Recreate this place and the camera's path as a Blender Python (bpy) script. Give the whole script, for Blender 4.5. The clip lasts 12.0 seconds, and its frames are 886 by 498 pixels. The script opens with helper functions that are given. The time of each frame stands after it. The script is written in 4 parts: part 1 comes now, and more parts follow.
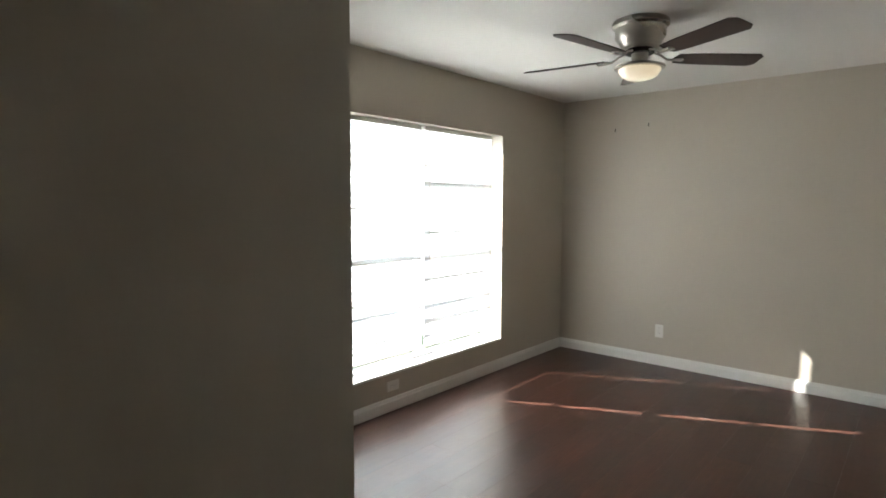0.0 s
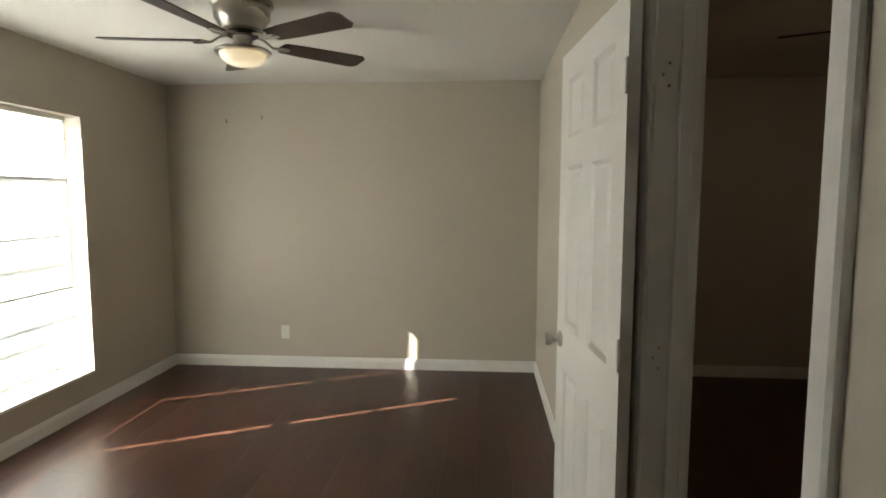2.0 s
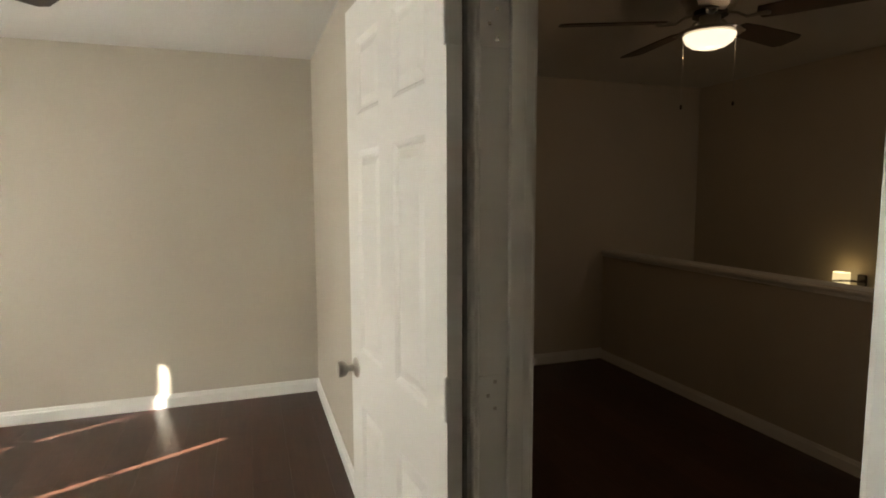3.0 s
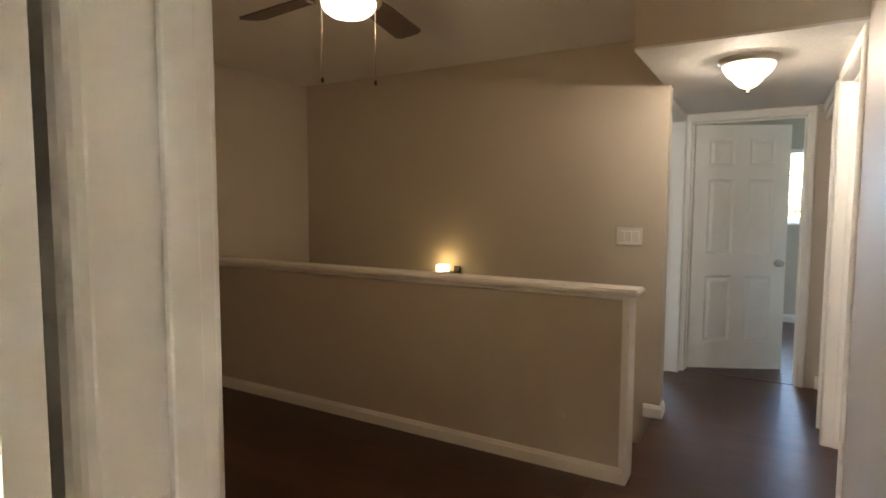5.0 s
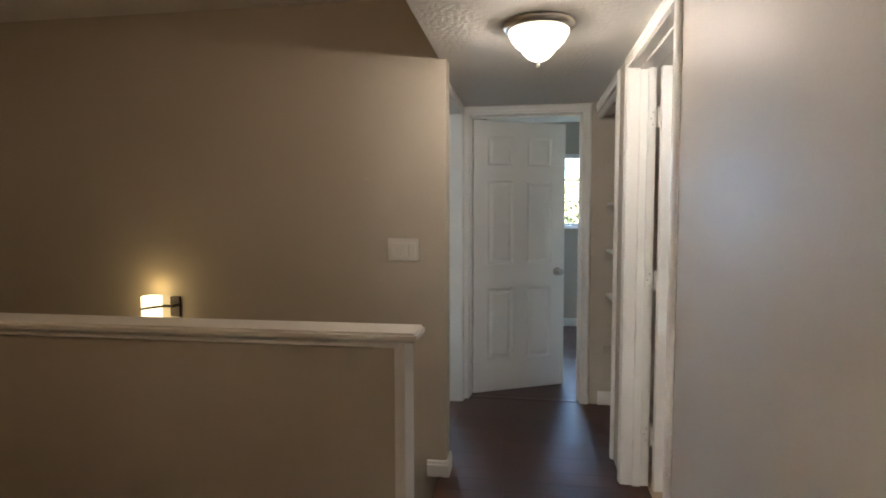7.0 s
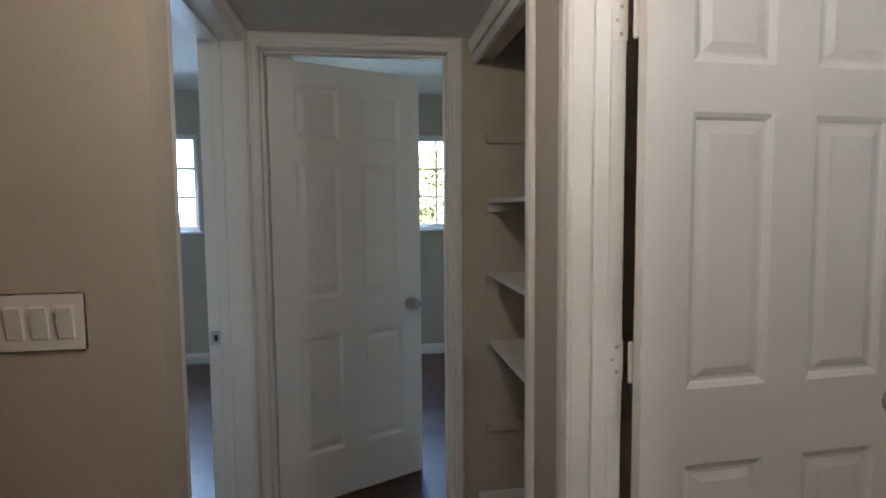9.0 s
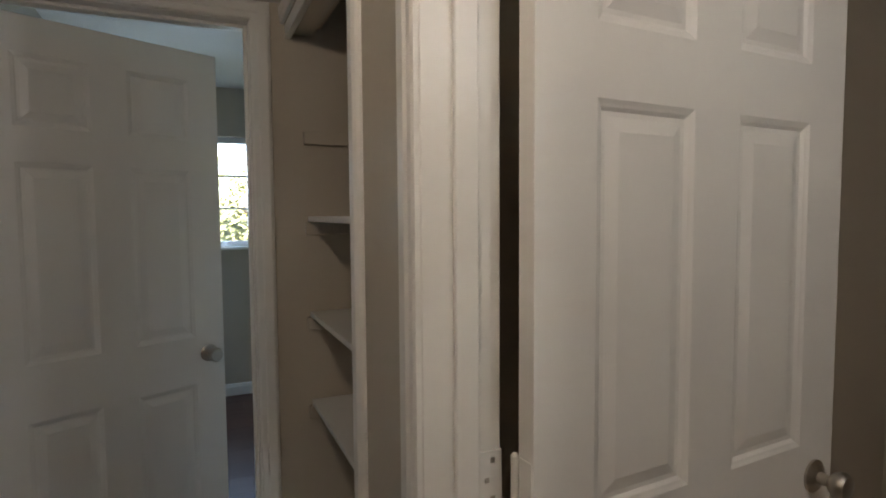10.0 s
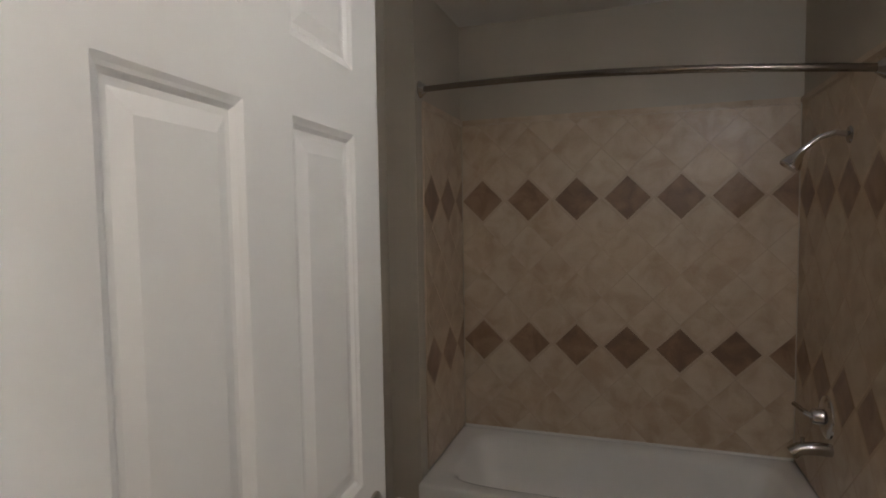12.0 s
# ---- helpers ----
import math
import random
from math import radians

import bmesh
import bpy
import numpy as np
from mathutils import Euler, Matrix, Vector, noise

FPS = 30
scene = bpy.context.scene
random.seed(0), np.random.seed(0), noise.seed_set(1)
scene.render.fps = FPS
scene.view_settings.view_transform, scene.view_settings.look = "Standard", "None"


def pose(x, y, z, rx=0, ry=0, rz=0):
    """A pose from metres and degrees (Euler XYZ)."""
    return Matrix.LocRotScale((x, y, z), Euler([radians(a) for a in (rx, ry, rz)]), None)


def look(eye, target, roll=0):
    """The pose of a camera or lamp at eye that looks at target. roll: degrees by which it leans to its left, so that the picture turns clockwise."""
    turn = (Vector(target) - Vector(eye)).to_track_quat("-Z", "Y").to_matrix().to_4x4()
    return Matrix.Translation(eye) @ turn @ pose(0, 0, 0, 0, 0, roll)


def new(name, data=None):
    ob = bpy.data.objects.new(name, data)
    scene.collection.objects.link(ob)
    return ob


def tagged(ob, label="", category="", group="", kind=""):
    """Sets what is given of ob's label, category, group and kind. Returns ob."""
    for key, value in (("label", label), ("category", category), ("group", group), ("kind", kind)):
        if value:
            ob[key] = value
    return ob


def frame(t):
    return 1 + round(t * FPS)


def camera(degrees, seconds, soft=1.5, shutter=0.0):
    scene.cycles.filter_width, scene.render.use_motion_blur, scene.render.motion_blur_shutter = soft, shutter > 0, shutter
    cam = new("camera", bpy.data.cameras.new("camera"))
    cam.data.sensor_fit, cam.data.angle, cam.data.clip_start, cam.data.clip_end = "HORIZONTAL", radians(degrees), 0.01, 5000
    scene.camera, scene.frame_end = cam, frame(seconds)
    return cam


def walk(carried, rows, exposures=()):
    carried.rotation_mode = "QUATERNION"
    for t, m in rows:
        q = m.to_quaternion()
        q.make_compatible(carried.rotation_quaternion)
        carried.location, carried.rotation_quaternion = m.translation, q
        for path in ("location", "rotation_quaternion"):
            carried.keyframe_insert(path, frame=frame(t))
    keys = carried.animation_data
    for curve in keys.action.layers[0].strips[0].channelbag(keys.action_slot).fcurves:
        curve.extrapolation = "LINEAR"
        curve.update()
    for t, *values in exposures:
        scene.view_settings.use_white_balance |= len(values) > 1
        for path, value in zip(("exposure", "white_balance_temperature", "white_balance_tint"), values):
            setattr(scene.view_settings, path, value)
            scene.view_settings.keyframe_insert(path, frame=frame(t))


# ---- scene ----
cam = camera(76.7, 12.0, 1.8)
EXPOSURES = [(0, 2.95, 6100, 10), (0.6, 2.75, 6250, 9), (1, 2.6, 6500, 7), (1.5, 2.75, 6700, 7), (2, 3.0, 6750, 8), (3.2, 3.55, 7000, 11), (4.2, 4.3, 7000, 12),
             (4.8, 5.25, 7000, 13), (5, 5.5, 7000, 13), (5.5, 5.55, 6800, 13), (7, 5.05, 6400, 12), (9, 4.5, 6250, 14), (10, 4.2, 6800, 14), (11, 4.35, 6800, 13), (12, 4.65, 6250, 13)]
PATH = [
    (0, (1.092, -0.373, 1.442), (-0.414, -1.678, 1.276), 0.2),
    (0.5, (1.111, -0.397, 1.457), (-0.593, -1.432, 1.291), 0.2),
    (1, (1.071, -0.375, 1.429), (-0.768, -1.145, 1.268), 0.1),
    (1.5, (0.911, -0.397, 1.438), (-1.028, -0.855, 1.265), -0.2),
    (2, (0.775, -0.439, 1.477), (-1.211, -0.578, 1.29), 0.1),
    (2.5, (0.466, -0.442, 1.477), (-1.511, -0.218, 1.272), -0.5),
    (3, (0.279, -0.433, 1.461), (-1.602, 0.219, 1.265), -0.2),
    (3.2, (0.193, -0.417, 1.444), (-1.637, 0.366, 1.247), -0.3),
    (4.8, (-0.245, -0.283, 1.362), (-1.366, 1.367, 1.211), 0.1),
    (5, (-0.287, -0.243, 1.359), (-1.295, 1.477, 1.207), 0.2),
    (5.5, (-0.302, -0.095, 1.326), (-1.092, 1.737, 1.189), -0.1),
    (6, (-0.309, 0.1, 1.357), (-0.905, 2.004, 1.219), -0.1),
    (6.5, (-0.366, 0.361, 1.361), (-0.803, 2.308, 1.223), -0.4),
    (7, (-0.459, 0.721, 1.357), (-0.756, 2.694, 1.227), -0.1),
    (7.2, (-0.452, 0.899, 1.353), (-0.678, 2.882, 1.219), -0.3),
    (8.8, (-0.448, 2.198, 1.401), (-0.242, 4.181, 1.249), -0.5),
    (9, (-0.446, 2.315, 1.391), (-0.175, 4.291, 1.238), -0.5),
    (9.5, (-0.346, 2.637, 1.441), (0.136, 4.572, 1.289), -0.8),
    (10, (-0.269, 2.819, 1.426), (0.543, 4.642, 1.302), -0.4),
    (10.5, (-0.239, 2.946, 1.432), (0.994, 4.515, 1.299), -0.6),
    (11, (-0.145, 2.951, 1.436), (1.362, 4.26, 1.312), -1.0),
    (11.5, (-0.091, 2.997, 1.46), (1.638, 3.995, 1.337), -1.4),
    (12, (-0.08, 3.056, 1.452), (1.812, 3.694, 1.331), -0.9),
]
walk(cam, [(t, look(e, g, r)) for t, e, g, r in PATH], EXPOSURES)

# ---- light ----
world = bpy.data.worlds.new("sky")
scene.world = world
world.use_nodes = True
wn = world.node_tree
NORTH = 7.5
sky = wn.nodes.new("ShaderNodeTexSky")
sky.sky_type, sky.sun_disc = "NISHITA", False
sky.sun_elevation, sky.sun_rotation = radians(33.5), radians(155)
wn.links.new(sky.outputs[0], wn.nodes["Background"].inputs[0])
wn.nodes["Background"].inputs[1].default_value = 0.05
sun = new("sun", bpy.data.lights.new("sun", "SUN"))
sun.data.energy, sun.data.angle, sun.data.color = 5.0, radians(0.5), (1.0, 0.93, 0.82)
sun.matrix_world = look((0, 0, 12), Vector((0, 0, 12)) + Vector((-0.675, 1.357, -1.0)))


def point_lamp(name, at, watts, color, size):
    ob = new(name, bpy.data.lights.new(name, "POINT"))
    ob.data.energy, ob.data.color, ob.data.shadow_soft_size = watts, color, size
    ob.location = at
    return ob


def window_light(name, at, turn, w, h, watts, color):
    """The sky's light in a window's opening."""
    ob = new(name, bpy.data.lights.new(name, "AREA"))
    ob.data.shape, ob.data.size, ob.data.size_y, ob.data.energy, ob.data.color = "RECTANGLE", w, h, watts, color
    ob.matrix_world = pose(*at, *turn)
    return ob


WARM = (1.0, 0.69, 0.40)
point_lamp("fan_bulb_landing", (-1.765, 1.535, 2.12), 0.30, (1.0, 0.645, 0.35), 0.06)
point_lamp("ceiling_bulb_hall", (-0.42, 3.05, 2.062), 0.50, (1.0, 0.86, 0.72), 0.03)
point_lamp("sconce_bulb", (-2.42, 3.40, 0.86), 0.018, (1.0, 0.66, 0.24), 0.03)
point_lamp("fan_bulb_bedroom", (-1.93, -1.597, 2.12), 0.09, WARM, 0.05)
point_lamp("vanity_bulb", (0.62, 2.405, 2.05), 0.40, (0.96, 0.97, 1.0), 0.035)
window_light("sky_at_window_a", (-1.93, -3.62, 1.25), (88, 0, 0), 2.2, 1.9, 12, (0.95, 0.98, 1.0))
window_light("sky_in_window_b", (-2.6, NORTH + 0.14, 1.6), (-50, 0, 0), 1.0, 0.8, 2.9, (0.48, 0.70, 1.0))
window_light("sky_in_window_c", (-0.36, NORTH + 0.05, 1.6), (-45, 0, 0), 0.45, 0.8, 1.2, (0.48, 0.70, 1.0))


# ---- materials ----
def material(name, base, rough=0.6, metal=0.0, grain=0.0, stain=0.0, bump=0.0, bump_scale=200.0, scale=8.0, spec=0.5, per_piece=0.0, deep=0.004):
    m = bpy.data.materials.new(name)
    m.use_nodes = True
    t = m.node_tree
    b = t.nodes["Principled BSDF"]
    b.inputs["Roughness"].default_value, b.inputs["Metallic"].default_value = rough, metal
    b.inputs["Specular IOR Level"].default_value = spec
    b.inputs["Base Color"].default_value = (*base, 1)
    co = t.nodes.new("ShaderNodeTexCoord")
    if grain or stain or per_piece:
        big, small, mix = t.nodes.new("ShaderNodeTexNoise"), t.nodes.new("ShaderNodeTexNoise"), t.nodes.new("ShaderNodeMixRGB")
        big.inputs["Scale"].default_value, small.inputs["Scale"].default_value = scale / 6, scale * 12
        big.inputs["Detail"].default_value = 5
        for n in (big, small):
            t.links.new(co.outputs["Object"], n.inputs["Vector"])
        add = t.nodes.new("ShaderNodeMath")
        add.operation = "MULTIPLY_ADD"
        add.inputs[1].default_value, add.inputs[2].default_value = stain * 2, 1 - stain - grain
        t.links.new(big.outputs[0], add.inputs[0])
        two = t.nodes.new("ShaderNodeMath")
        two.operation = "MULTIPLY_ADD"
        two.inputs[1].default_value = grain * 2
        t.links.new(small.outputs[0], two.inputs[0])
        t.links.new(add.outputs[0], two.inputs[2])
        last = two
        if per_piece:
            info, three = t.nodes.new("ShaderNodeObjectInfo"), t.nodes.new("ShaderNodeMath")
            three.operation = "MULTIPLY_ADD"
            three.inputs[1].default_value = per_piece * 2
            t.links.new(info.outputs["Random"], three.inputs[0])
            t.links.new(two.outputs[0], three.inputs[2])
            sub = t.nodes.new("ShaderNodeMath")
            sub.operation = "SUBTRACT"
            sub.inputs[1].default_value = per_piece
            t.links.new(three.outputs[0], sub.inputs[0])
            last = sub
        mix.blend_type = "MULTIPLY"
        mix.inputs[0].default_value = 1
        mix.inputs[1].default_value = (*base, 1)
        t.links.new(last.outputs[0], mix.inputs[2])
        t.links.new(mix.outputs[0], b.inputs["Base Color"])
        ro = t.nodes.new("ShaderNodeMath")
        ro.operation = "MULTIPLY_ADD"
        ro.inputs[1].default_value, ro.inputs[2].default_value = 0.16 * (rough < 0.9), rough - 0.08
        t.links.new(big.outputs[0], ro.inputs[0])
        t.links.new(ro.outputs[0], b.inputs["Roughness"])
    if bump:
        n, bp = t.nodes.new("ShaderNodeTexNoise"), t.nodes.new("ShaderNodeBump")
        n.inputs["Scale"].default_value, n.inputs["Detail"].default_value = bump_scale, 3
        bp.inputs["Strength"].default_value, bp.inputs["Distance"].default_value = bump, deep
        t.links.new(co.outputs["Object"], n.inputs["Vector"])
        t.links.new(n.outputs[0], bp.inputs["Height"])
        t.links.new(bp.outputs[0], b.inputs["Normal"])
    return m


def glowing(name, color, strength):
    m = bpy.data.materials.new(name)
    m.use_nodes = True
    b = m.node_tree.nodes["Principled BSDF"]
    b.inputs["Base Color"].default_value = (0.8, 0.78, 0.72, 1)
    b.inputs["Roughness"].default_value = 0.25
    b.inputs["Emission Color"].default_value = (*color, 1)
    b.inputs["Emission Strength"].default_value = strength
    return m


PAINT = material("greige_wall_paint", (0.50, 0.45, 0.37), 0.52, grain=0.02, stain=0.05, bump=0.13, bump_scale=90)
CEIL = material("ceiling_white", (0.72, 0.70, 0.66), 0.85, grain=0.03, stain=0.03, bump=0.5, bump_scale=60)
KNOCK = material("knockdown_texture", (0.72, 0.70, 0.66), 0.75, grain=0.03, stain=0.04, bump=0.8, bump_scale=46, deep=0.006)
TRIM = material("white_trim_paint", (0.78, 0.77, 0.73), 0.36, grain=0.01, stain=0.03, bump=0.012, bump_scale=160)
DOOR = material("white_door_paint", (0.78, 0.77, 0.73), 0.40, grain=0.01, stain=0.03, bump=0.02, bump_scale=220)
SUBFLOOR = material("plank_joint", (0.03, 0.016, 0.012), 0.8)
NICKEL = material("brushed_nickel", (0.50, 0.47, 0.42), 0.28, 1.0, grain=0.05, stain=0.03)
CHROME = material("chrome", (0.55, 0.54, 0.53), 0.14, 1.0, grain=0.03, stain=0.04)
BRONZE = material("dark_bronze", (0.05, 0.04, 0.035), 0.4, 0.8)
BLADE = material("espresso_blade", (0.045, 0.028, 0.022), 0.5, grain=0.2, stain=0.1)
PLASTIC = material("white_plastic", (0.75, 0.73, 0.68), 0.35)
# Near-black colour for the shade inside slots and holes that aren't cut.
DARK = material("hole_shade", (0.02, 0.02, 0.02), 0.6)
TUB = material("white_enamel", (0.80, 0.79, 0.76), 0.12, stain=0.02)
VINYL = material("white_vinyl_frame", (0.75, 0.76, 0.76), 0.4)
GLOBE_DAY = glowing("frosted_glass_dim", (1.0, 0.80, 0.48), 0.075)
GLOBE = glowing("frosted_glass_lit", (1.0, 0.84, 0.62), 0.13)
SHADE = glowing("sconce_shade_lit", (1.0, 0.80, 0.42), 0.085)


def part(name, bm, mat, parent=None, label=""):
    me = bpy.data.meshes.new(name)
    bmesh.ops.recalc_face_normals(bm, faces=bm.faces[:])
    bm.to_mesh(me)
    bm.free()
    me.materials.append(mat)
    ob = new(name, me)
    if parent:
        ob.parent = parent
    if label:
        ob["label"] = label
    return ob


def smooth(ob, angle=40):
    ob.data.shade_smooth()
    ob.data.set_sharp_from_angle(angle=radians(angle))
    return ob


def add_box(bm, x0, x1, y0, y1, z0, z1):
    v = [bm.verts.new((x, y, z)) for x in (x0, x1) for y in (y0, y1) for z in (z0, z1)]
    for f in ((0, 1, 3, 2), (4, 6, 7, 5), (0, 4, 5, 1), (2, 3, 7, 6), (0, 2, 6, 4), (1, 5, 7, 3)):
        bm.faces.new([v[i] for i in f])
    return v


def box(x0, x1, y0, y1, z0, z1, bevel=0.0, segments=1):
    bm = bmesh.new()
    add_box(bm, x0, x1, y0, y1, z0, z1)
    if bevel:
        bmesh.ops.bevel(bm, geom=bm.edges[:], offset=bevel, segments=segments, affect="EDGES", clamp_overlap=True)
    return bm


def lathe(profile, steps=32, cx=0.0, cy=0.0):
    """A turned body about the vertical: profile of (radius, z)."""
    bm = bmesh.new()
    rings = []
    for r, z in profile:
        if r < 1e-5:
            rings.append([bm.verts.new((cx, cy, z))])
        else:
            rings.append([bm.verts.new((cx + r * math.cos(2 * math.pi * i / steps), cy + r * math.sin(2 * math.pi * i / steps), z)) for i in range(steps)])
    for a, b in zip(rings, rings[1:]):
        for i in range(steps):
            j = (i + 1) % steps
            if len(a) == 1 and len(b) > 1:
                bm.faces.new((a[0], b[i], b[j]))
            elif len(b) == 1 and len(a) > 1:
                bm.faces.new((a[i], a[j], b[0]))
            elif len(a) > 1:
                bm.faces.new((a[i], a[j], b[j], b[i]))
    return bm


def tube(points, radius, steps=10):
    """A round bar along a line of points."""
    bm = bmesh.new()
    pts = [Vector(p) for p in points]
    rings = []
    for k, p in enumerate(pts):
        d = (pts[min(k + 1, len(pts) - 1)] - pts[max(k - 1, 0)]).normalized()
        u = d.orthogonal().normalized() if k == 0 else (rings_u - d * rings_u.dot(d)).normalized()
        rings_u = u
        w = d.cross(u)
        rings.append([bm.verts.new(p + radius * (math.cos(2 * math.pi * i / steps) * u + math.sin(2 * math.pi * i / steps) * w)) for i in range(steps)])
    for a, b in zip(rings, rings[1:]):
        for i in range(steps):
            bm.faces.new((a[i], a[(i + 1) % steps], b[(i + 1) % steps], b[i]))
    bm.faces.new(rings[0])
    bm.faces.new(rings[-1])
    return bm


def structure(name, bm, mat, label, category):
    return tagged(part(name, bm, mat), label, category, kind="structure")


def thing(name, label, category, at=None, group="", kind=""):
    ob = new(name)
    ob.empty_display_size = 0.05
    if at is not None:
        ob.matrix_world = at
    return tagged(ob, label, category, group, kind)


# ---- plan ----
WEST, SOUTH = -3.878, -3.12
DOORWALL = 0.02
RIGHT, LEFT, END = 0.02, -0.92, 4.73
EDGE, STUB = -0.885, -0.860
CEILING, SOFFIT = 2.41, 2.11
SW = 3.495
HW0, HW1, HWX = 2.495, 2.61, -0.85
HEAD = 2.045
BATH0, BATH1 = 2.68, 3.54
LIN0, LIN1 = 3.885, END
B0, B1 = 3.80, 4.65
C0, C1 = -0.872, -0.086
A0, A1 = -0.795, -0.008
TUBX, TUBBACK, TUBY0, TUBY1 = 2.03, 2.73, 2.355, 3.90
WINA = (-2.845, -0.98, 0.262, 2.0)
WINB = (-3.05, -1.90, 1.185, 2.04)
WINC = (-0.62, 0.66, 1.18, 2.04)


NOOKX, NOOKY = 0.155, -1.497


def wall(name, x0, x1, y0, y1, z0=0.0, z1=CEILING, holes=(), mat=PAINT, label="greige painted drywall wall"):
    """A wall with thickness; holes are (from, to, bottom, top) along its longer side."""
    bm = bmesh.new()
    along_x = x1 - x0 > y1 - y0
    a, b = (x0, x1) if along_x else (y0, y1)

    def seg(s, e, lo, hi):
        if e - s > 1e-4 and hi - lo > 1e-4:
            add_box(bm, *((s, e, y0, y1) if along_x else (x0, x1, s, e)), lo, hi)
    for h0, h1, lo, hi in sorted(holes):
        seg(a, h0, z0, z1)
        seg(h0, h1, z0, lo)
        seg(h0, h1, hi, z1)
        a = h1
    seg(a, b, z0, z1)
    return structure(name, bm, mat, label, "wall")


wall("wall_bedroom_window", WEST - 0.12, 2.42, SOUTH - 0.20, SOUTH, 0, CEILING, [WINA])
wall("wall_west", WEST - 0.12, WEST, SOUTH, NORTH, -2.7)
wall("wall_bedroom_door", WEST, 2.3, DOORWALL, 0.14, 0, CEILING, [(A0, A1, 0, HEAD)])
wall("wall_nook_front", NOOKX, 2.3, NOOKY - 0.12, NOOKY)
wall("wall_nook_side", NOOKX, NOOKX + 0.12, SOUTH, NOOKY - 0.12)
wall("wall_nook_end", 2.3, 2.42, SOUTH, 0.14)
wall("wall_hall_right", RIGHT, RIGHT + 0.12, 0.14, END, 0, CEILING, [(0.43, 1.20, 0, HEAD), (BATH0, BATH1, 0, HEAD), (LIN0, LIN1, 0, HEAD)])
wall("wall_hall_closet_back", 0.75, 0.87, 0.14, TUBY0 - 0.12)
wall("wall_stair", WEST, STUB, SW, SW + 0.12, -2.7)
wall("wall_hall_left", LEFT - 0.16, LEFT, SW + 0.12, END, 0, CEILING, [(B0, B1, 0, HEAD)])
wall("wall_hall_end", LEFT - 0.16, TUBBACK + 0.12, END, END + 0.12, 0, CEILING, [(C0, C1, 0, HEAD)])
wall("wall_between_bedrooms", LEFT - 0.16, LEFT, END + 0.12, NORTH)
wall("wall_north", WEST - 0.12, 2.62, NORTH, NORTH + 0.15, 0, CEILING, [WINB, WINC])
wall("wall_bedroom_c_east", 2.5, 2.62, END + 0.12, NORTH)
wall("wall_bath_left_near", RIGHT + 0.12, 0.64, 3.825, 3.87)
wall("wall_bath_left", 0.64, 2.09, 4.03, 4.15)
wall("wall_alcove_left", 2.09, TUBBACK, TUBY1, 4.15)
wall("wall_bath_right", RIGHT + 0.12, TUBBACK + 0.12, TUBY0 - 0.12, TUBY0)
wall("wall_bath_back", TUBBACK, TUBBACK + 0.12, TUBY0, END)
wall("wall_linen_back", 0.58, 0.64, 3.87, END)
wall("wall_under_landing", WEST, EDGE, HW0, HW1 - 0.002, -2.7, -0.2)
wall("wall_under_hall", EDGE, EDGE + 0.12, HW1, SW, -2.7, -0.2)
wall("wall_stair_foot", WEST, EDGE, HW1, SW, -2.82, -2.7, label="floor at the foot of the stairs")

bm = bmesh.new()
add_box(bm, WEST, 2.3, SOUTH, 0.08, -0.2, -0.008)
add_box(bm, WEST, 0.87, 0.08, HW1, -0.2, -0.008)
add_box(bm, 0.87, TUBBACK, TUBY0 - 0.12, HW1, -0.2, -0.008)
add_box(bm, EDGE, TUBBACK, HW1, SW + 0.06, -0.2, -0.008)
add_box(bm, LEFT, TUBBACK, SW + 0.06, END + 0.06, -0.2, -0.008)
add_box(bm, WEST, LEFT, SW + 0.06, END + 0.06, -0.2, -0.008)
add_box(bm, WEST, 2.5, END + 0.06, NORTH, -0.2, -0.008)
floor = structure("floor", bm, SUBFLOOR, "dark brown wood laminate plank floor", "floor")

bm = bmesh.new()
add_box(bm, WEST - 0.12, 2.42, SOUTH - 0.20, 0.08, CEILING, CEILING + 0.1)
structure("ceiling_bedroom", bm, CEIL, "white textured bedroom ceiling", "ceiling")
bm = bmesh.new()
add_box(bm, WEST - 0.12, 2.86, 0.08, NORTH + 0.15, CEILING, CEILING + 0.1)
structure("ceiling_upper", bm, CEIL, "white textured ceiling above landing and rooms", "ceiling")
bm = bmesh.new()
add_box(bm, EDGE - 0.008, RIGHT, 2.604, SW, SOFFIT, SOFFIT + 0.012)
add_box(bm, LEFT, RIGHT, SW, END, SOFFIT, SOFFIT + 0.012)
structure("ceiling_hall", bm, KNOCK, "low white knockdown-textured hall ceiling", "ceiling")
bm = bmesh.new()
add_box(bm, EDGE - 0.008, RIGHT, 2.604, 2.70, SOFFIT + 0.012, CEILING)
add_box(bm, EDGE - 0.008, EDGE + 0.08, 2.70, SW, SOFFIT + 0.012, CEILING)
structure("wall_soffit", bm, PAINT, "greige painted drop-ceiling face above the hall", "wall")


# ---- trim ----
def baseboard(x0, y0, x1, y1, nx, ny, h=0.095, t=0.014):
    """Along a wall face from one point to the other; (nx, ny) points into the room."""
    bm = bmesh.new()
    prof = [(0, 0.001), (t, 0.001), (t, h * 0.72), (t * 0.7, h * 0.80), (t * 0.55, h * 0.93), (t * 0.25, h), (0, h)]
    a = [bm.verts.new((x0 + nx * d, y0 + ny * d, z)) for d, z in prof]
    b = [bm.verts.new((x1 + nx * d, y1 + ny * d, z)) for d, z in prof]
    for i in range(len(prof)):
        j = (i + 1) % len(prof)
        bm.faces.new((a[i], a[j], b[j], b[i]))
    bm.faces.new(a)
    bm.faces.new(b)
    return structure("baseboard", bm, TRIM, "white painted wooden baseboard", "baseboard")


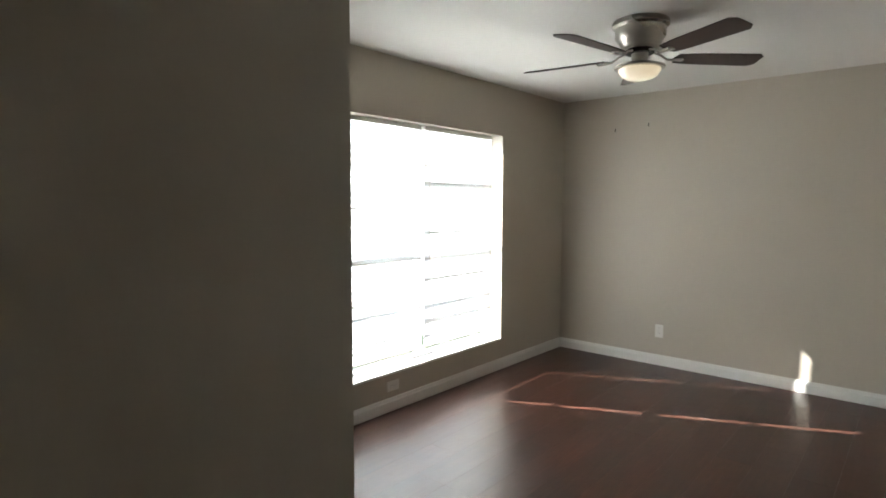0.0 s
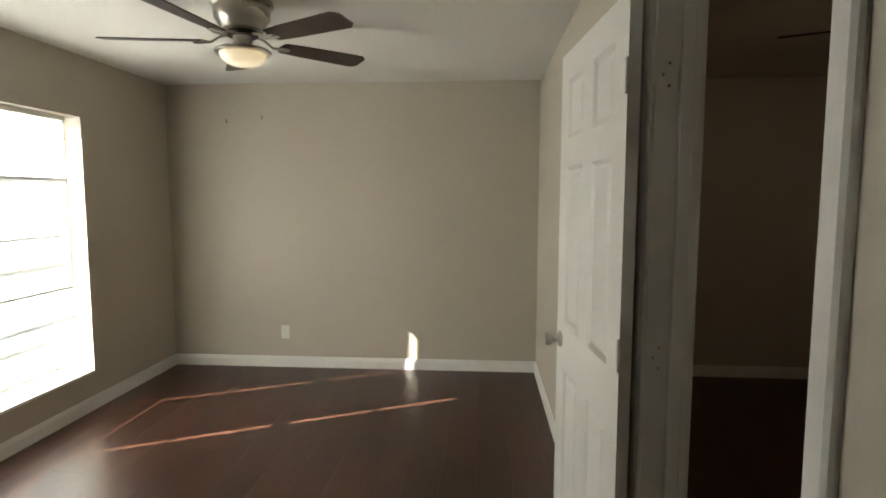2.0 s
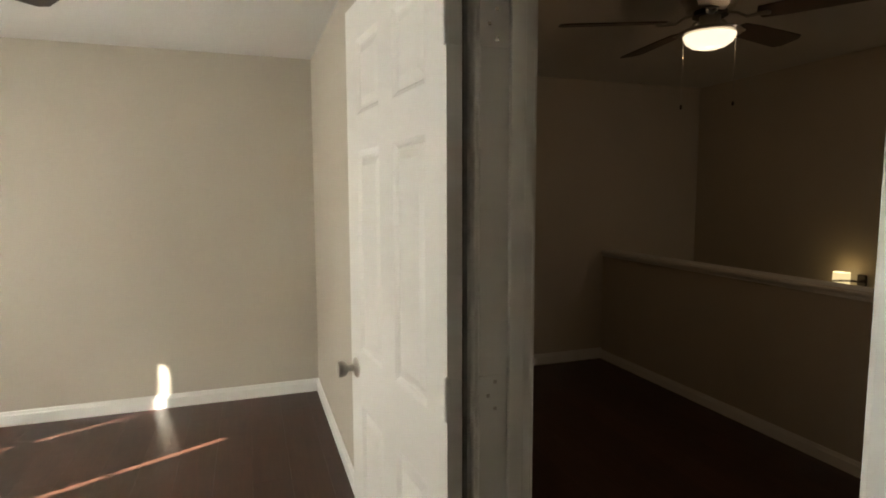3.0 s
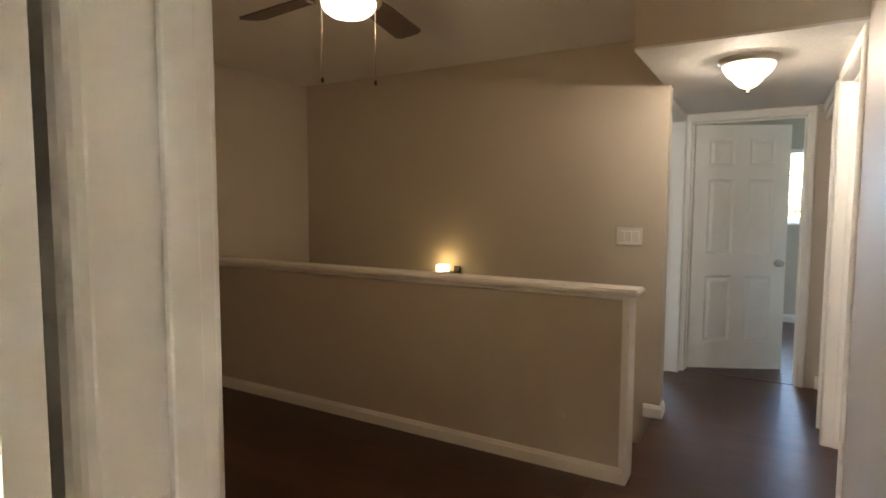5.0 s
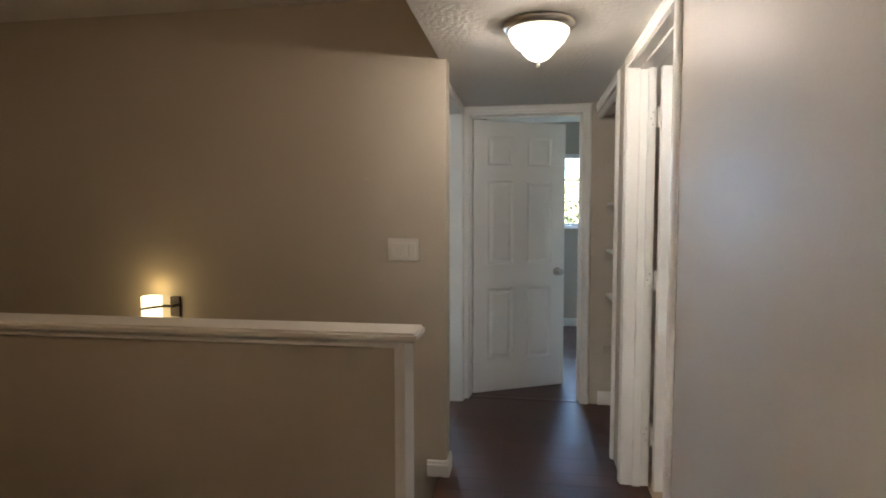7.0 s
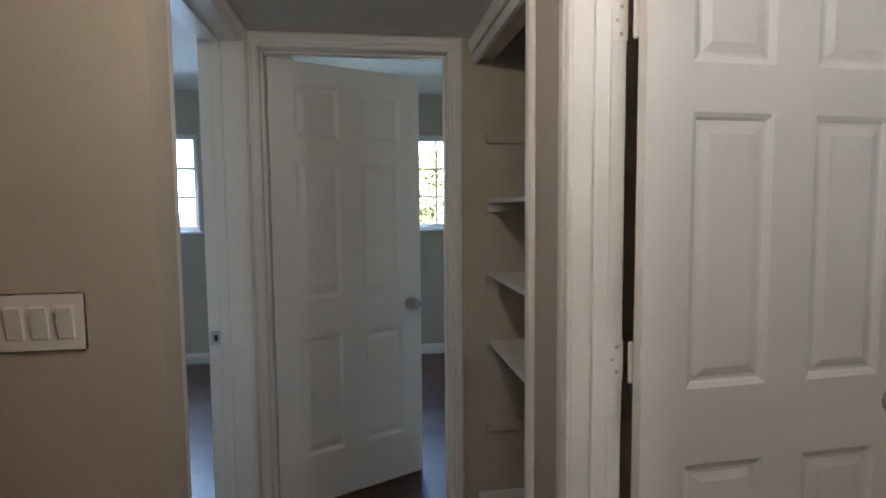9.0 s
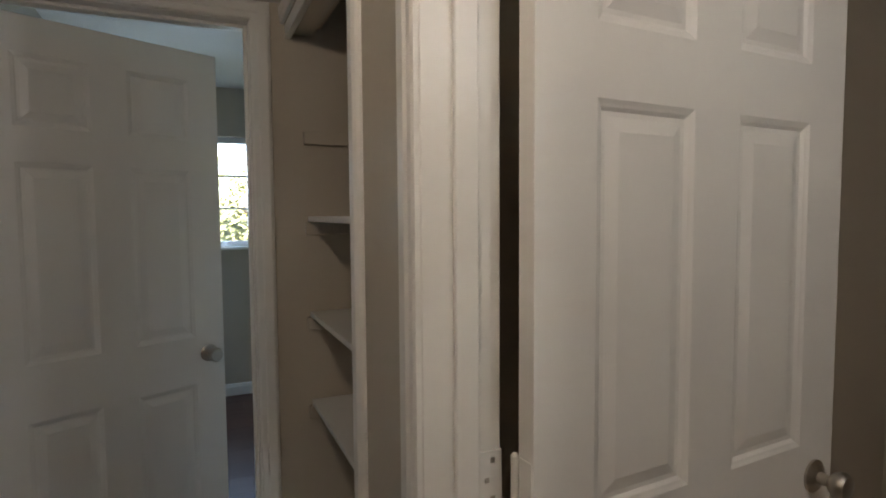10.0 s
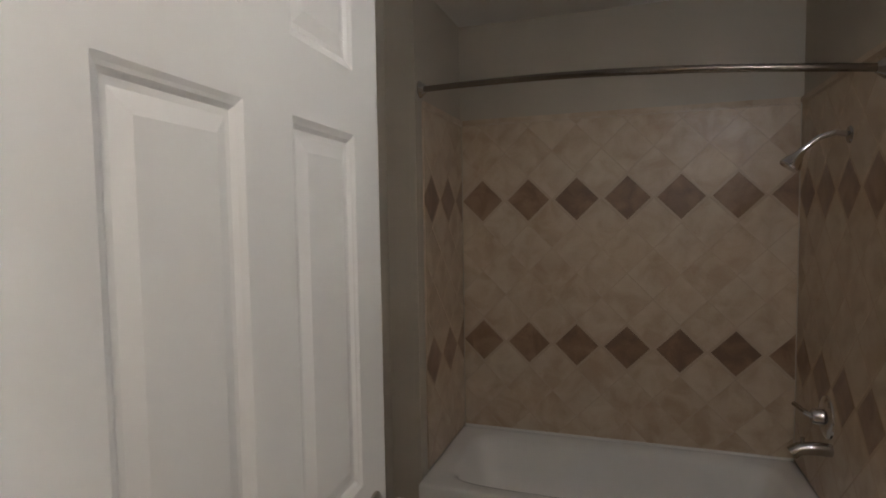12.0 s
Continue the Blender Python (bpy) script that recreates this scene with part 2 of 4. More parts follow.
E_ = 0.001
baseboard(WEST + E_, SOUTH, WEST + E_, DOORWALL, 1, 0)
baseboard(WEST, SOUTH + E_, NOOKX, SOUTH + E_, 0, 1)
baseboard(WEST, DOORWALL - E_, A0 - 0.07, DOORWALL - E_, 0, -1)
baseboard(A1 + 0.07, DOORWALL - E_, 2.3, DOORWALL - E_, 0, -1)
baseboard(NOOKX - E_, SOUTH, NOOKX - E_, NOOKY, -1, 0)
baseboard(NOOKX, NOOKY + E_, 2.3, NOOKY + E_, 0, 1)
baseboard(WEST + E_, 0.14, WEST + E_, HW0, 1, 0)
baseboard(WEST, 0.14 + E_, A0 - 0.07, 0.14 + E_, 0, 1)
baseboard(WEST, HW0 - E_, HWX, HW0 - E_, 0, -1, 0.08)
baseboard(STUB - 0.10, SW - E_, STUB + 0.014, SW - E_, 0, -1, 0.085)
baseboard(STUB + E_, SW, STUB + E_, SW + 0.12, 1, 0, 0.085)
baseboard(LEFT + E_, SW + 0.12, LEFT + E_, B0 - 0.066, 1, 0, 0.085)
baseboard(RIGHT - E_, 1.266, RIGHT - E_, BATH0 - 0.066, -1, 0)
baseboard(0.58 - E_, 3.87, 0.58 - E_, END, -1, 0)
baseboard(RIGHT + 0.02, END - E_, 0.58, END - E_, 0, -1)
baseboard(WEST, NORTH - E_, LEFT - 0.16, NORTH - E_, 0, -1)
baseboard(LEFT, NORTH - E_, 2.5, NORTH - E_, 0, -1)


def casing(name, axis, face, out, a0, a1, w=0.062, head=HEAD, sides=(0, 1)):
    """The moulded frame round a doorway: on the wall face `face` of that axis, standing out to the side `out`."""
    root = thing(name, "white painted moulded door casing", "door casing", kind="structure")
    prof = [(0.0, 0.010), (0.006, 0.013), (0.020, 0.013), (0.026, 0.017), (0.050, 0.017), (0.058, 0.012), (w, 0.006)]

    def put(s, d, z):
        return (s, face + out * d, z) if axis == "y" else (face + out * d, s, z)
    for side in sides:
        bm = bmesh.new()
        rows = []
        for u, d in [(0.0, 0.0005)] + prof + [(w, 0.0005)]:
            s = a0 - u if side == 0 else a1 + u
            rows.append((bm.verts.new(put(s, d, 0.0)), bm.verts.new(put(s, d, head + u))))
        for p, q in zip(rows, rows[1:] + rows[:1]):
            bm.faces.new((p[0], q[0], q[1], p[1]))
        part("casing_side", bm, TRIM, root)
    bm = bmesh.new()
    rows = []
    for u, d in [(0.0, 0.0005)] + prof + [(w, 0.0005)]:
        rows.append((bm.verts.new(put(a0 - u, d, head + u)), bm.verts.new(put(a1 + (u if 1 in sides else -0.001), d, head + u))))
    for p, q in zip(rows, rows[1:] + rows[:1]):
        bm.faces.new((p[0], q[0], q[1], p[1]))
    part("casing_head", bm, TRIM, root)
    return root


def jamb(name, axis, lo, hi, a0, a1, stop_at=None, head=HEAD):
    """The lining of a doorway through a wall from lo to hi."""
    root = thing(name, "white painted door jamb lining", "door jamb", kind="structure")
    t = 0.004

    def bx(s0, s1, d0, d1, z0, z1, bev=0.002):
        return box(s0, s1, d0, d1, z0, z1, bev) if axis == "y" else box(d0, d1, s0, s1, z0, z1, bev)
    part("jamb_side", bx(a0, a0 + t, lo - 0.003, hi + 0.003, 0, head), TRIM, root)
    part("jamb_side", bx(a1 - t, a1, lo - 0.003, hi + 0.003, 0, head), TRIM, root)
    part("jamb_head", bx(a0 + t, a1 - t, lo - 0.003, hi + 0.003, head - t, head), TRIM, root)
    if stop_at is not None:
        s0, s1 = stop_at
        part("door_stop", bx(a0 + t, a0 + t + 0.011, s0, s1, 0, head - t), TRIM, root)
        part("door_stop", bx(a1 - t - 0.011, a1 - t, s0, s1, 0, head - t), TRIM, root)
        part("door_stop", bx(a0 + t + 0.011, a1 - t - 0.011, s0, s1, head - t - 0.011, head - t), TRIM, root)
    return root


casing("door_casing", "y", DOORWALL, -1, A0, A1)
casing("door_casing", "y", 0.14, 1, A0, A1)
jamb("door_jamb", "y", DOORWALL, 0.14, A0, A1, (0.083, 0.118))
casing("door_casing", "x", RIGHT, -1, BATH0, BATH1)
jamb("door_jamb", "x", RIGHT, RIGHT + 0.12, BATH0, BATH1, (RIGHT + 0.045, RIGHT + 0.082))
casing("door_casing", "x", RIGHT, -1, LIN0, LIN1, sides=(0,))
casing("door_casing", "x", RIGHT, -1, 0.43, 1.20)
jamb("door_jamb", "x", RIGHT, RIGHT + 0.12, 0.43, 1.20)
casing("door_casing", "x", LEFT, 1, B0, B1)
jamb("door_jamb", "x", LEFT - 0.16, LEFT, B0, B1, (LEFT - 0.115, LEFT - 0.075))
casing("door_casing", "y", END, -1, C0, C1)
jamb("door_jamb", "y", END, END + 0.12, C0, C1, (END + 0.04, END + 0.08))


def jamb_hinges(axis, at, lo, hi):
    """The painted leaves of the hinges, let into the jamb's face."""
    for z in (1.757, 0.985, 0.22):
        ob = thing("hinge_leaf", "white painted hinge leaf screwed to the jamb", "hinge", group="hinge leaves", kind="structure")
        q = (at - 0.0015, at + 0.0015)
        part("leaf", box(lo, hi, *q, z, z + 0.089, 0.0006) if axis == "x" else box(*q, lo, hi, z, z + 0.089, 0.0006), TRIM, ob)
        for k in (0.015, 0.0445, 0.074):
            m = lo + (hi - lo) * (0.35 if k == 0.0445 else 0.6)
            q = (at - 0.0026, at + 0.0026)
            part("screw", box(m - 0.004, m + 0.004, *q, z + k - 0.004, z + k + 0.004, 0.001) if axis == "x" else box(*q, m - 0.004, m + 0.004, z + k - 0.004, z + k + 0.004, 0.001), NICKEL, ob)


jamb_hinges("x", BATH1 - 0.0045, RIGHT + 0.085, RIGHT + 0.124)
jamb_hinges("y", A0 + 0.0045, DOORWALL - 0.004, 0.080)
jamb_hinges("y", C0 + 0.0045, END + 0.085, END + 0.124)

# ---- doors ----
def panel_door(name, w, at, label, flip=False, h=2.03, t=0.035, panels=True):
    """A six-panel or flush door, hinge edge at x = 0, along +x, faces at y = 0 and y = t, hinges on the y = t side (or y = 0 when flipped)."""
    root = thing(name, label, "door", kind="structure")
    st = 0.112
    p = (w - 3 * st) / 2
    xs = [0, st, st + p, 2 * st + p, 2 * st + 2 * p, w]
    zs = [0.008, 0.24, 0.79, 0.97, 1.592, 1.70, 1.92, h]
    bm = bmesh.new()
    for side in (0, 1):
        def pt(x, z, d):
            return bm.verts.new((x, d if side == 0 else t - d, z))
        for i in range(5):
            for j in range(7):
                x0, x1, z0, z1 = xs[i], xs[i + 1], zs[j], zs[j + 1]
                if panels and i in (1, 3) and j in (1, 3, 5):
                    last = None
                    for inset, d in ((0, 0), (0.006, 0.003), (0.010, 0.0045), (0.016, 0.009), (0.024, 0.009), (0.046, 0.003)):
                        ring = [pt(x0 + inset, z0 + inset, d), pt(x1 - inset, z0 + inset, d), pt(x1 - inset, z1 - inset, d), pt(x0 + inset, z1 - inset, d)]
                        if last:
                            for k in range(4):
                                bm.faces.new((last[k], last[(k + 1) % 4], ring[(k + 1) % 4], ring[k]))
                        last = ring
                    bm.faces.new(last)
                else:
                    bm.faces.new((pt(x0, z0, 0), pt(x1, z0, 0), pt(x1, z1, 0), pt(x0, z1, 0)))
    for a, b in (((0, zs[0]), (w, zs[0])), ((w, zs[0]), (w, h)), ((w, h), (0, h)), ((0, h), (0, zs[0]))):
        bm.faces.new([bm.verts.new((q[0], y, q[1])) for q, y in ((a, 0), (b, 0), (b, t), (a, t))])
    bmesh.ops.remove_doubles(bm, verts=bm.verts[:], dist=0.0004)
    part("door_leaf", bm, DOOR, root)
    for s in (0, 1):
        k = 1 if s else -1
        y = t if s else 0
        prof = [(0.0, 0.0), (0.033, 0.0), (0.033, 0.004), (0.026, 0.009), (0.012, 0.012), (0.011, 0.030), (0.020, 0.036), (0.0265, 0.046), (0.027, 0.056), (0.022, 0.064), (0.008, 0.067), (0.0, 0.067)]
        kb = lathe(prof, 28)
        bmesh.ops.transform(kb, matrix=Matrix.Translation((w - 0.062, y, 0.90)) @ Matrix.Rotation(radians(-90 * k), 4, "X"), verts=kb.verts[:])
        smooth(part("door_knob", kb, NICKEL, root, "round brushed nickel door knob"))
    part("latch_plate", box(w - 0.0005, w + 0.0015, 0.006, t - 0.006, 0.872, 0.929), NICKEL, root, "nickel latch plate")
    y = 0 if flip else t
    for z in (1.757, 0.985, 0.22):
        hb = bmesh.new()
        add_box(hb, -0.0015, 0.0, 0.003, t - 0.003, z, z + 0.089)
        pin = lathe([(0.0, z - 0.004), (0.004, z - 0.003), (0.0062, z), (0.0062, z + 0.089), (0.004, z + 0.093), (0, z + 0.094)], 12, -0.004, y + (-0.004 if flip else 0.004))
        me = bpy.data.meshes.new("tmp")
        pin.to_mesh(me)
        hb.from_mesh(me)
        pin.free()
        part("hinge", hb, TRIM, root, "white painted butt hinge")
    root.matrix_world = at
    return root


panel_door("door_bedroom", 0.76, pose(A0 - 0.008, DOORWALL - 0.036, 0, 0, 0, 185.4), "white six-panel door standing wide open against the wall", flip=False)
panel_door("door_bath", 0.755, pose(RIGHT + 0.135, BATH1 - 0.075, 0, 0, 0, 4.0), "white six-panel bathroom door standing open")
panel_door("door_end_room", 0.757, pose(C0 + 0.006, END + 0.125, 0, 0, 0, 26.5) @ Matrix.Translation((0, -0.035, 0)), "white six-panel door standing ajar")
panel_door("door_hall_closet", 0.76, pose(RIGHT + 0.006, 1.195, 0, 0, 0, -90.0) , "flush white closet door, shut", panels=False)

# ---- half wall ----
hw = thing("half_wall", "greige painted half wall guarding the stairs, white cap", "half wall", kind="structure")
part("body", box(WEST + 0.001, HWX - 0.018, HW0, HW1, -0.19, 0.933), PAINT, hw)
part("cap", box(WEST + 0.001, HWX + 0.040, HW0 - 0.025, HW1 + 0.025, 0.933, 0.966, 0.009, 3), TRIM, hw, "white painted wooden cap")
part("cap_trim", box(WEST + 0.001, HWX - 0.036, HW0 - 0.012, HW0 - 0.0005, 0.914, 0.9325, 0.003), TRIM, hw)
part("end_board", box(HWX - 0.0175, HWX, HW0 - 0.013, HW1 + 0.013, 0.0, 0.9325, 0.003), TRIM, hw, "white painted end board")
part("edge_trim", box(HWX - 0.036, HWX - 0.018, HW0 - 0.013, HW0 - 0.0005, 0.08, 0.9325, 0.002), TRIM, hw)

# ---- stairs ----
stairs = thing("stairs", "dark wood stairs going down beside the half wall", "stairs", kind="structure")
WOODSTAIR = material("stair_wood", (0.06, 0.03, 0.02), 0.35, grain=0.25, stain=0.15, scale=5)
for i in range(11):
    part("tread", box(EDGE - 0.27 * (i + 1) - 0.02, EDGE - 0.27 * i, HW1 + 0.002, SW - 0.002, -0.19 * (i + 1) - 0.03, -0.19 * (i + 1), 0.006), WOODSTAIR, stairs)
    part("riser", box(EDGE - 0.27 * i - 0.015, EDGE - 0.27 * i, HW1 + 0.002, SW - 0.002, -0.19 * (i + 1), -0.19 * i - 0.0301 if i else -0.001), WOODSTAIR, stairs)


# ---- fans and lamps ----
def ceiling_fan(name, at, blades, turn, label, globe_mat, radius=0.66, chains=False):
    root = thing(name, label, "ceiling fan")
    smooth(part("housing", lathe([(0.0, 0), (0.141, 0), (0.147, -0.010), (0.147, -0.030), (0.138, -0.036), (0.132, -0.042), (0.130, -0.095), (0.118, -0.110), (0.105, -0.135), (0.100, -0.150), (0.085, -0.158), (0, -0.158)], 40), NICKEL, root, "brushed nickel motor housing"))
    smooth(part("vent_ring", lathe([(0.070, -0.158), (0.074, -0.182), (0.0, -0.182)], 32), BRONZE, root))
    smooth(part("neck", lathe([(0.045, -0.182), (0.042, -0.225), (0.060, -0.238), (0.0, -0.238)], 32), NICKEL, root))
    smooth(part("light_ring", lathe([(0.058, -0.236), (0.122, -0.248), (0.133, -0.257), (0.130, -0.268), (0.104, -0.271)], 40), NICKEL, root))
    g = smooth(part("globe", lathe([(0.110, -0.265), (0.108, -0.280), (0.097, -0.302), (0.074, -0.320), (0.040, -0.331), (0.0, -0.335)], 40), globe_mat, root, "frosted glass light bowl"))
    g.visible_shadow = False
    for k in range(blades):
        a = radians(turn + 360 / blades * k)
        m = Matrix.Rotation(a, 4, "Z")
        bb = bmesh.new()
        outline = [(0.20, -0.050), (0.30, -0.060), (0.52, -0.067), (radius - 0.03, -0.070), (radius, -0.045), (radius, 0.045), (radius - 0.03, 0.070), (0.52, 0.067), (0.30, 0.060), (0.20, 0.050), (0.185, 0.0)]
        top = [bb.verts.new((x, y, 0.003)) for x, y in outline]
        bot = [bb.verts.new((x, y, -0.003)) for x, y in outline]
        bb.faces.new(top)
        bb.faces.new(list(reversed(bot)))
        for i in range(len(top)):
            bb.faces.new((top[i], bot[i], bot[(i + 1) % len(top)], top[(i + 1) % len(top)]))
        bmesh.ops.transform(bb, matrix=m @ Matrix.Translation((0, 0, -0.205)) @ Matrix.Rotation(radians(-12), 4, "X"), verts=bb.verts[:])
        blade = part("blade", bb, BLADE, root, "dark espresso wood blade")
        ar = tube([m @ Vector(q) for q in ((0.06, 0, -0.172), (0.11, 0, -0.186), (0.15, 0, -0.214), (0.19, 0.018, -0.208), (0.23, 0.020, -0.2115), (0.235, 0, -0.2125), (0.23, -0.020, -0.2135), (0.19, -0.018, -0.214), (0.15, 0, -0.214))], 0.006, 8)
        smooth(part("blade_arm", ar, NICKEL, blade, "curved nickel blade bracket"))
    if chains:
        for x, y, n in ((-0.068, -0.082, 0.325), (0.068, 0.082, 0.32)):
            ch = part("pull_chain", tube([(x, y, -0.262), (x, y, -0.35), (x, y, -0.262 - n)], 0.0016, 6), NICKEL, root, "thin pull chain")
            smooth(part("pull", lathe([(0, -0.262 - n), (0.004, -0.265 - n), (0.006, -0.275 - n), (0.005, -0.284 - n), (0, -0.287 - n)], 12, x, y), BRONZE, ch))
    root.location, root.scale = at, (1, 1, 0.93)
    return root


ceiling_fan("ceiling_fan", (-1.93, -1.597, CEILING), 5, 62, "hugger ceiling fan, brushed nickel with dark blades, light dim", GLOBE_DAY)
ceiling_fan("ceiling_fan", (-1.765, 1.535, CEILING), 5, 30, "nickel ceiling fan with dark blades, lit bowl and pull chains", GLOBE, chains=True)

lamp = thing("ceiling_lamp", "flush-mount ceiling lamp with lit frosted glass bowl", "ceiling lamp")
smooth(part("base", lathe([(0, 0), (0.150, 0), (0.152, -0.012), (0.145, -0.024), (0.135, -0.034), (0.120, -0.036)], 40), NICKEL, lamp, "brushed nickel rim"))
g = smooth(part("bowl", lathe([(0.128, -0.030), (0.126, -0.050), (0.112, -0.080), (0.090, -0.108), (0.072, -0.122), (0.066, -0.136), (0.045, -0.160), (0.018, -0.176), (0, -0.178)], 40), GLOBE, lamp, "lit frosted glass bowl"))
g.visible_shadow = False
smooth(part("finial", lathe([(0, -0.174), (0.008, -0.180), (0.006, -0.190), (0.010, -0.197), (0.007, -0.206), (0, -0.210)], 16), NICKEL, lamp))
lamp.location = (-0.42, 3.05, SOFFIT)
lamp.scale = (0.95, 0.95, 0.84)

# ---- windows ----
GLASS = bpy.data.materials.new("window_glass")
GLASS.use_nodes = True
gb = GLASS.node_tree.nodes["Principled BSDF"]
gb.inputs["Base Color"].default_value = (0.84, 0.90, 0.94, 1)
gb.inputs["Transmission Weight"].default_value, gb.inputs["Roughness"].default_value, gb.inputs["IOR"].default_value = 1.0, 0.0, 1.02


def sash_window(name, x0, x1, z0, z1, y, cols, rows, label, bar=0.009, f=0.045, stiles=(), rails=()):
    """A window in a wall that faces along y: frame, stiles (x), rails (z), muntins and a pane."""
    root = thing(name, label, "window", kind="structure")
    for nm, q in (("frame_rail", (x0, x1, z0, z0 + f)), ("frame_rail", (x0, x1, z1 - f, z1)), ("frame_stile", (x0, x0 + f, z0 + f, z1 - f)), ("frame_stile", (x1 - f, x1, z0 + f, z1 - f))):
        part(nm, box(q[0], q[1], y - 0.03, y + 0.03, q[2], q[3], 0.003), VINYL, root)
    for x in stiles:
        part("frame_stile", box(x - 0.022, x + 0.022, y - 0.028, y + 0.028, z0 + f, z1 - f, 0.003), VINYL, root)
    for z in rails:
        part("meeting_rail", box(x0 + f, x1 - f, y - 0.024, y + 0.024, z - 0.022, z + 0.022, 0.003), VINYL, root)
    for i in range(1, cols):
        x = x0 + f + (x1 - x0 - 2 * f) * i / cols
        part("muntin", box(x - bar, x + bar, y - 0.008, y + 0.008, z0 + f, z1 - f), VINYL, root)
    for j in range(1, rows):
        z = z0 + f + (z1 - z0 - 2 * f) * j / rows
        if all(abs(z - r) > 0.03 for r in rails):
            part("muntin", box(x0 + f, x1 - f, y - 0.0075, y + 0.0075, z - bar, z + bar), VINYL, root)
    pane = part("pane", box(x0 + f, x1 - f, y - 0.0015, y + 0.0015, z0 + f, z1 - f), GLASS, root, "clear window glass")
    pane.visible_shadow = False
    return root


def sill(name, x0, x1, y0, y1, z, label="white painted window sill"):
    structure(name, box(x0, x1, y0, y1, z - 0.022, z, 0.004, 2), TRIM, label, "window sill")


sash_window("window_b", *WINB, NORTH + 0.085, 1, 3, "white vinyl slider window with muntin grid", 0.012, stiles=(-2.471,))
sash_window("window_c", *WINC, NORTH + 0.085, 3, 3, "white vinyl window with muntin grid", 0.009)
sash_window("window_a", *WINA, SOUTH - 0.15, 1, 4, "white double-hung windows with a centre mullion", 0.010, f=0.03, stiles=(-1.955,), rails=((WINA[2] + WINA[3]) / 2,))
sill("window_sill", WINB[0] - 0.03, WINB[1] + 0.03, NORTH - 0.03, NORTH + 0.05, WINB[2] + 0.002)
sill("window_sill", WINC[0] - 0.03, WINC[1] + 0.03, NORTH - 0.03, NORTH + 0.05, WINC[2] + 0.002)
sill("window_sill", WINA[0] + 0.001, WINA[1] - 0.001, SOUTH - 0.119, SOUTH + 0.001, WINA[2] + 0.010)

SLAT = bpy.data.materials.new("white_blind_slat")
SLAT.use_nodes = True
sn = SLAT.node_tree
sn.nodes["Principled BSDF"].inputs["Base Color"].default_value = (0.82, 0.82, 0.80, 1)
sn.nodes["Principled BSDF"].inputs["Roughness"].default_value = 0.45
tr, mx = sn.nodes.new("ShaderNodeBsdfTranslucent"), sn.nodes.new("ShaderNodeMixShader")
tr.inputs[0].default_value = (0.85, 0.86, 0.86, 1)
mx.inputs[0].default_value = 0.36
sn.links.new(sn.nodes["Principled BSDF"].outputs[0], mx.inputs[1])
sn.links.new(tr.outputs[0], mx.inputs[2])
sn.links.new(mx.outputs[0], sn.nodes["Material Output"].inputs[0])


def mini_blind(x0, x1, z0, z1, y, label, wand=None):
    root = thing("window_blind", label, "window blind", group="bedroom window blinds")
    part("head_rail", box(x0, x1, y - 0.022, y + 0.018, z1 - 0.032, z1, 0.003), PLASTIC, root)
    part("bottom_rail", box(x0, x1, y - 0.014, y + 0.010, z0, z0 + 0.016, 0.004), PLASTIC, root)
    bm = bmesh.new()
    n = 5
    a, tilt = [], radians(-80)
    for k in range(n):
        u = (k / (n - 1) - 0.5) * 0.026
        c = 0.0022 * (1 - (2 * k / (n - 1) - 1) ** 2)
        a.append((u * math.cos(tilt) - c * math.sin(tilt), u * math.sin(tilt) + c * math.cos(tilt)))
    lo = [bm.verts.new((x0 + 0.003, q[0], q[1])) for q in a]
    hi = [bm.verts.new((x1 - 0.003, q[0], q[1])) for q in a]
    for k in range(n - 1):
        bm.faces.new((lo[k], hi[k], hi[k + 1], lo[k + 1]))
    bmesh.ops.solidify(bm, geom=bm.faces[:], thickness=0.0006)
    first = part("slat", bm, SLAT, root)
    z = z0 + 0.028
    first.location = (0, y, z)
    while z < z1 - 0.06:
        z += 0.0206
        s = new("slat", first.data)
        s.parent, s.location = root, (0, y, z)
        s.rotation_euler = (radians(random.uniform(-1.2, 1.2)), 0, 0)
    for f in (0.12, 0.5, 0.88):
        x = x0 + (x1 - x0) * f
        part("ladder_cord", tube([(x, y + 0.013, z0 + 0.01), (x, y + 0.013, z1 - 0.02)], 0.0011, 6), PLASTIC, root)
    if wand:
        part("tilt_wand", tube([(wand, y + 0.026, z1 - 0.03), (wand + 0.004, y + 0.034, (z0 + z1) / 2 - 0.15)], 0.004, 8), PLASTIC, root, "clear plastic tilt wand")
    return root


mini_blind(-2.786, -1.948, WINA[2] + 0.082, WINA[3] - 0.004, SOUTH - 0.08, "white mini blind, shut against bright daylight", wand=-1.985)
mini_blind(-1.918, WINA[1] - 0.012, WINA[2] + 0.082, WINA[3] - 0.004, SOUTH - 0.08, "white mini blind, shut, beside the centre mullion")


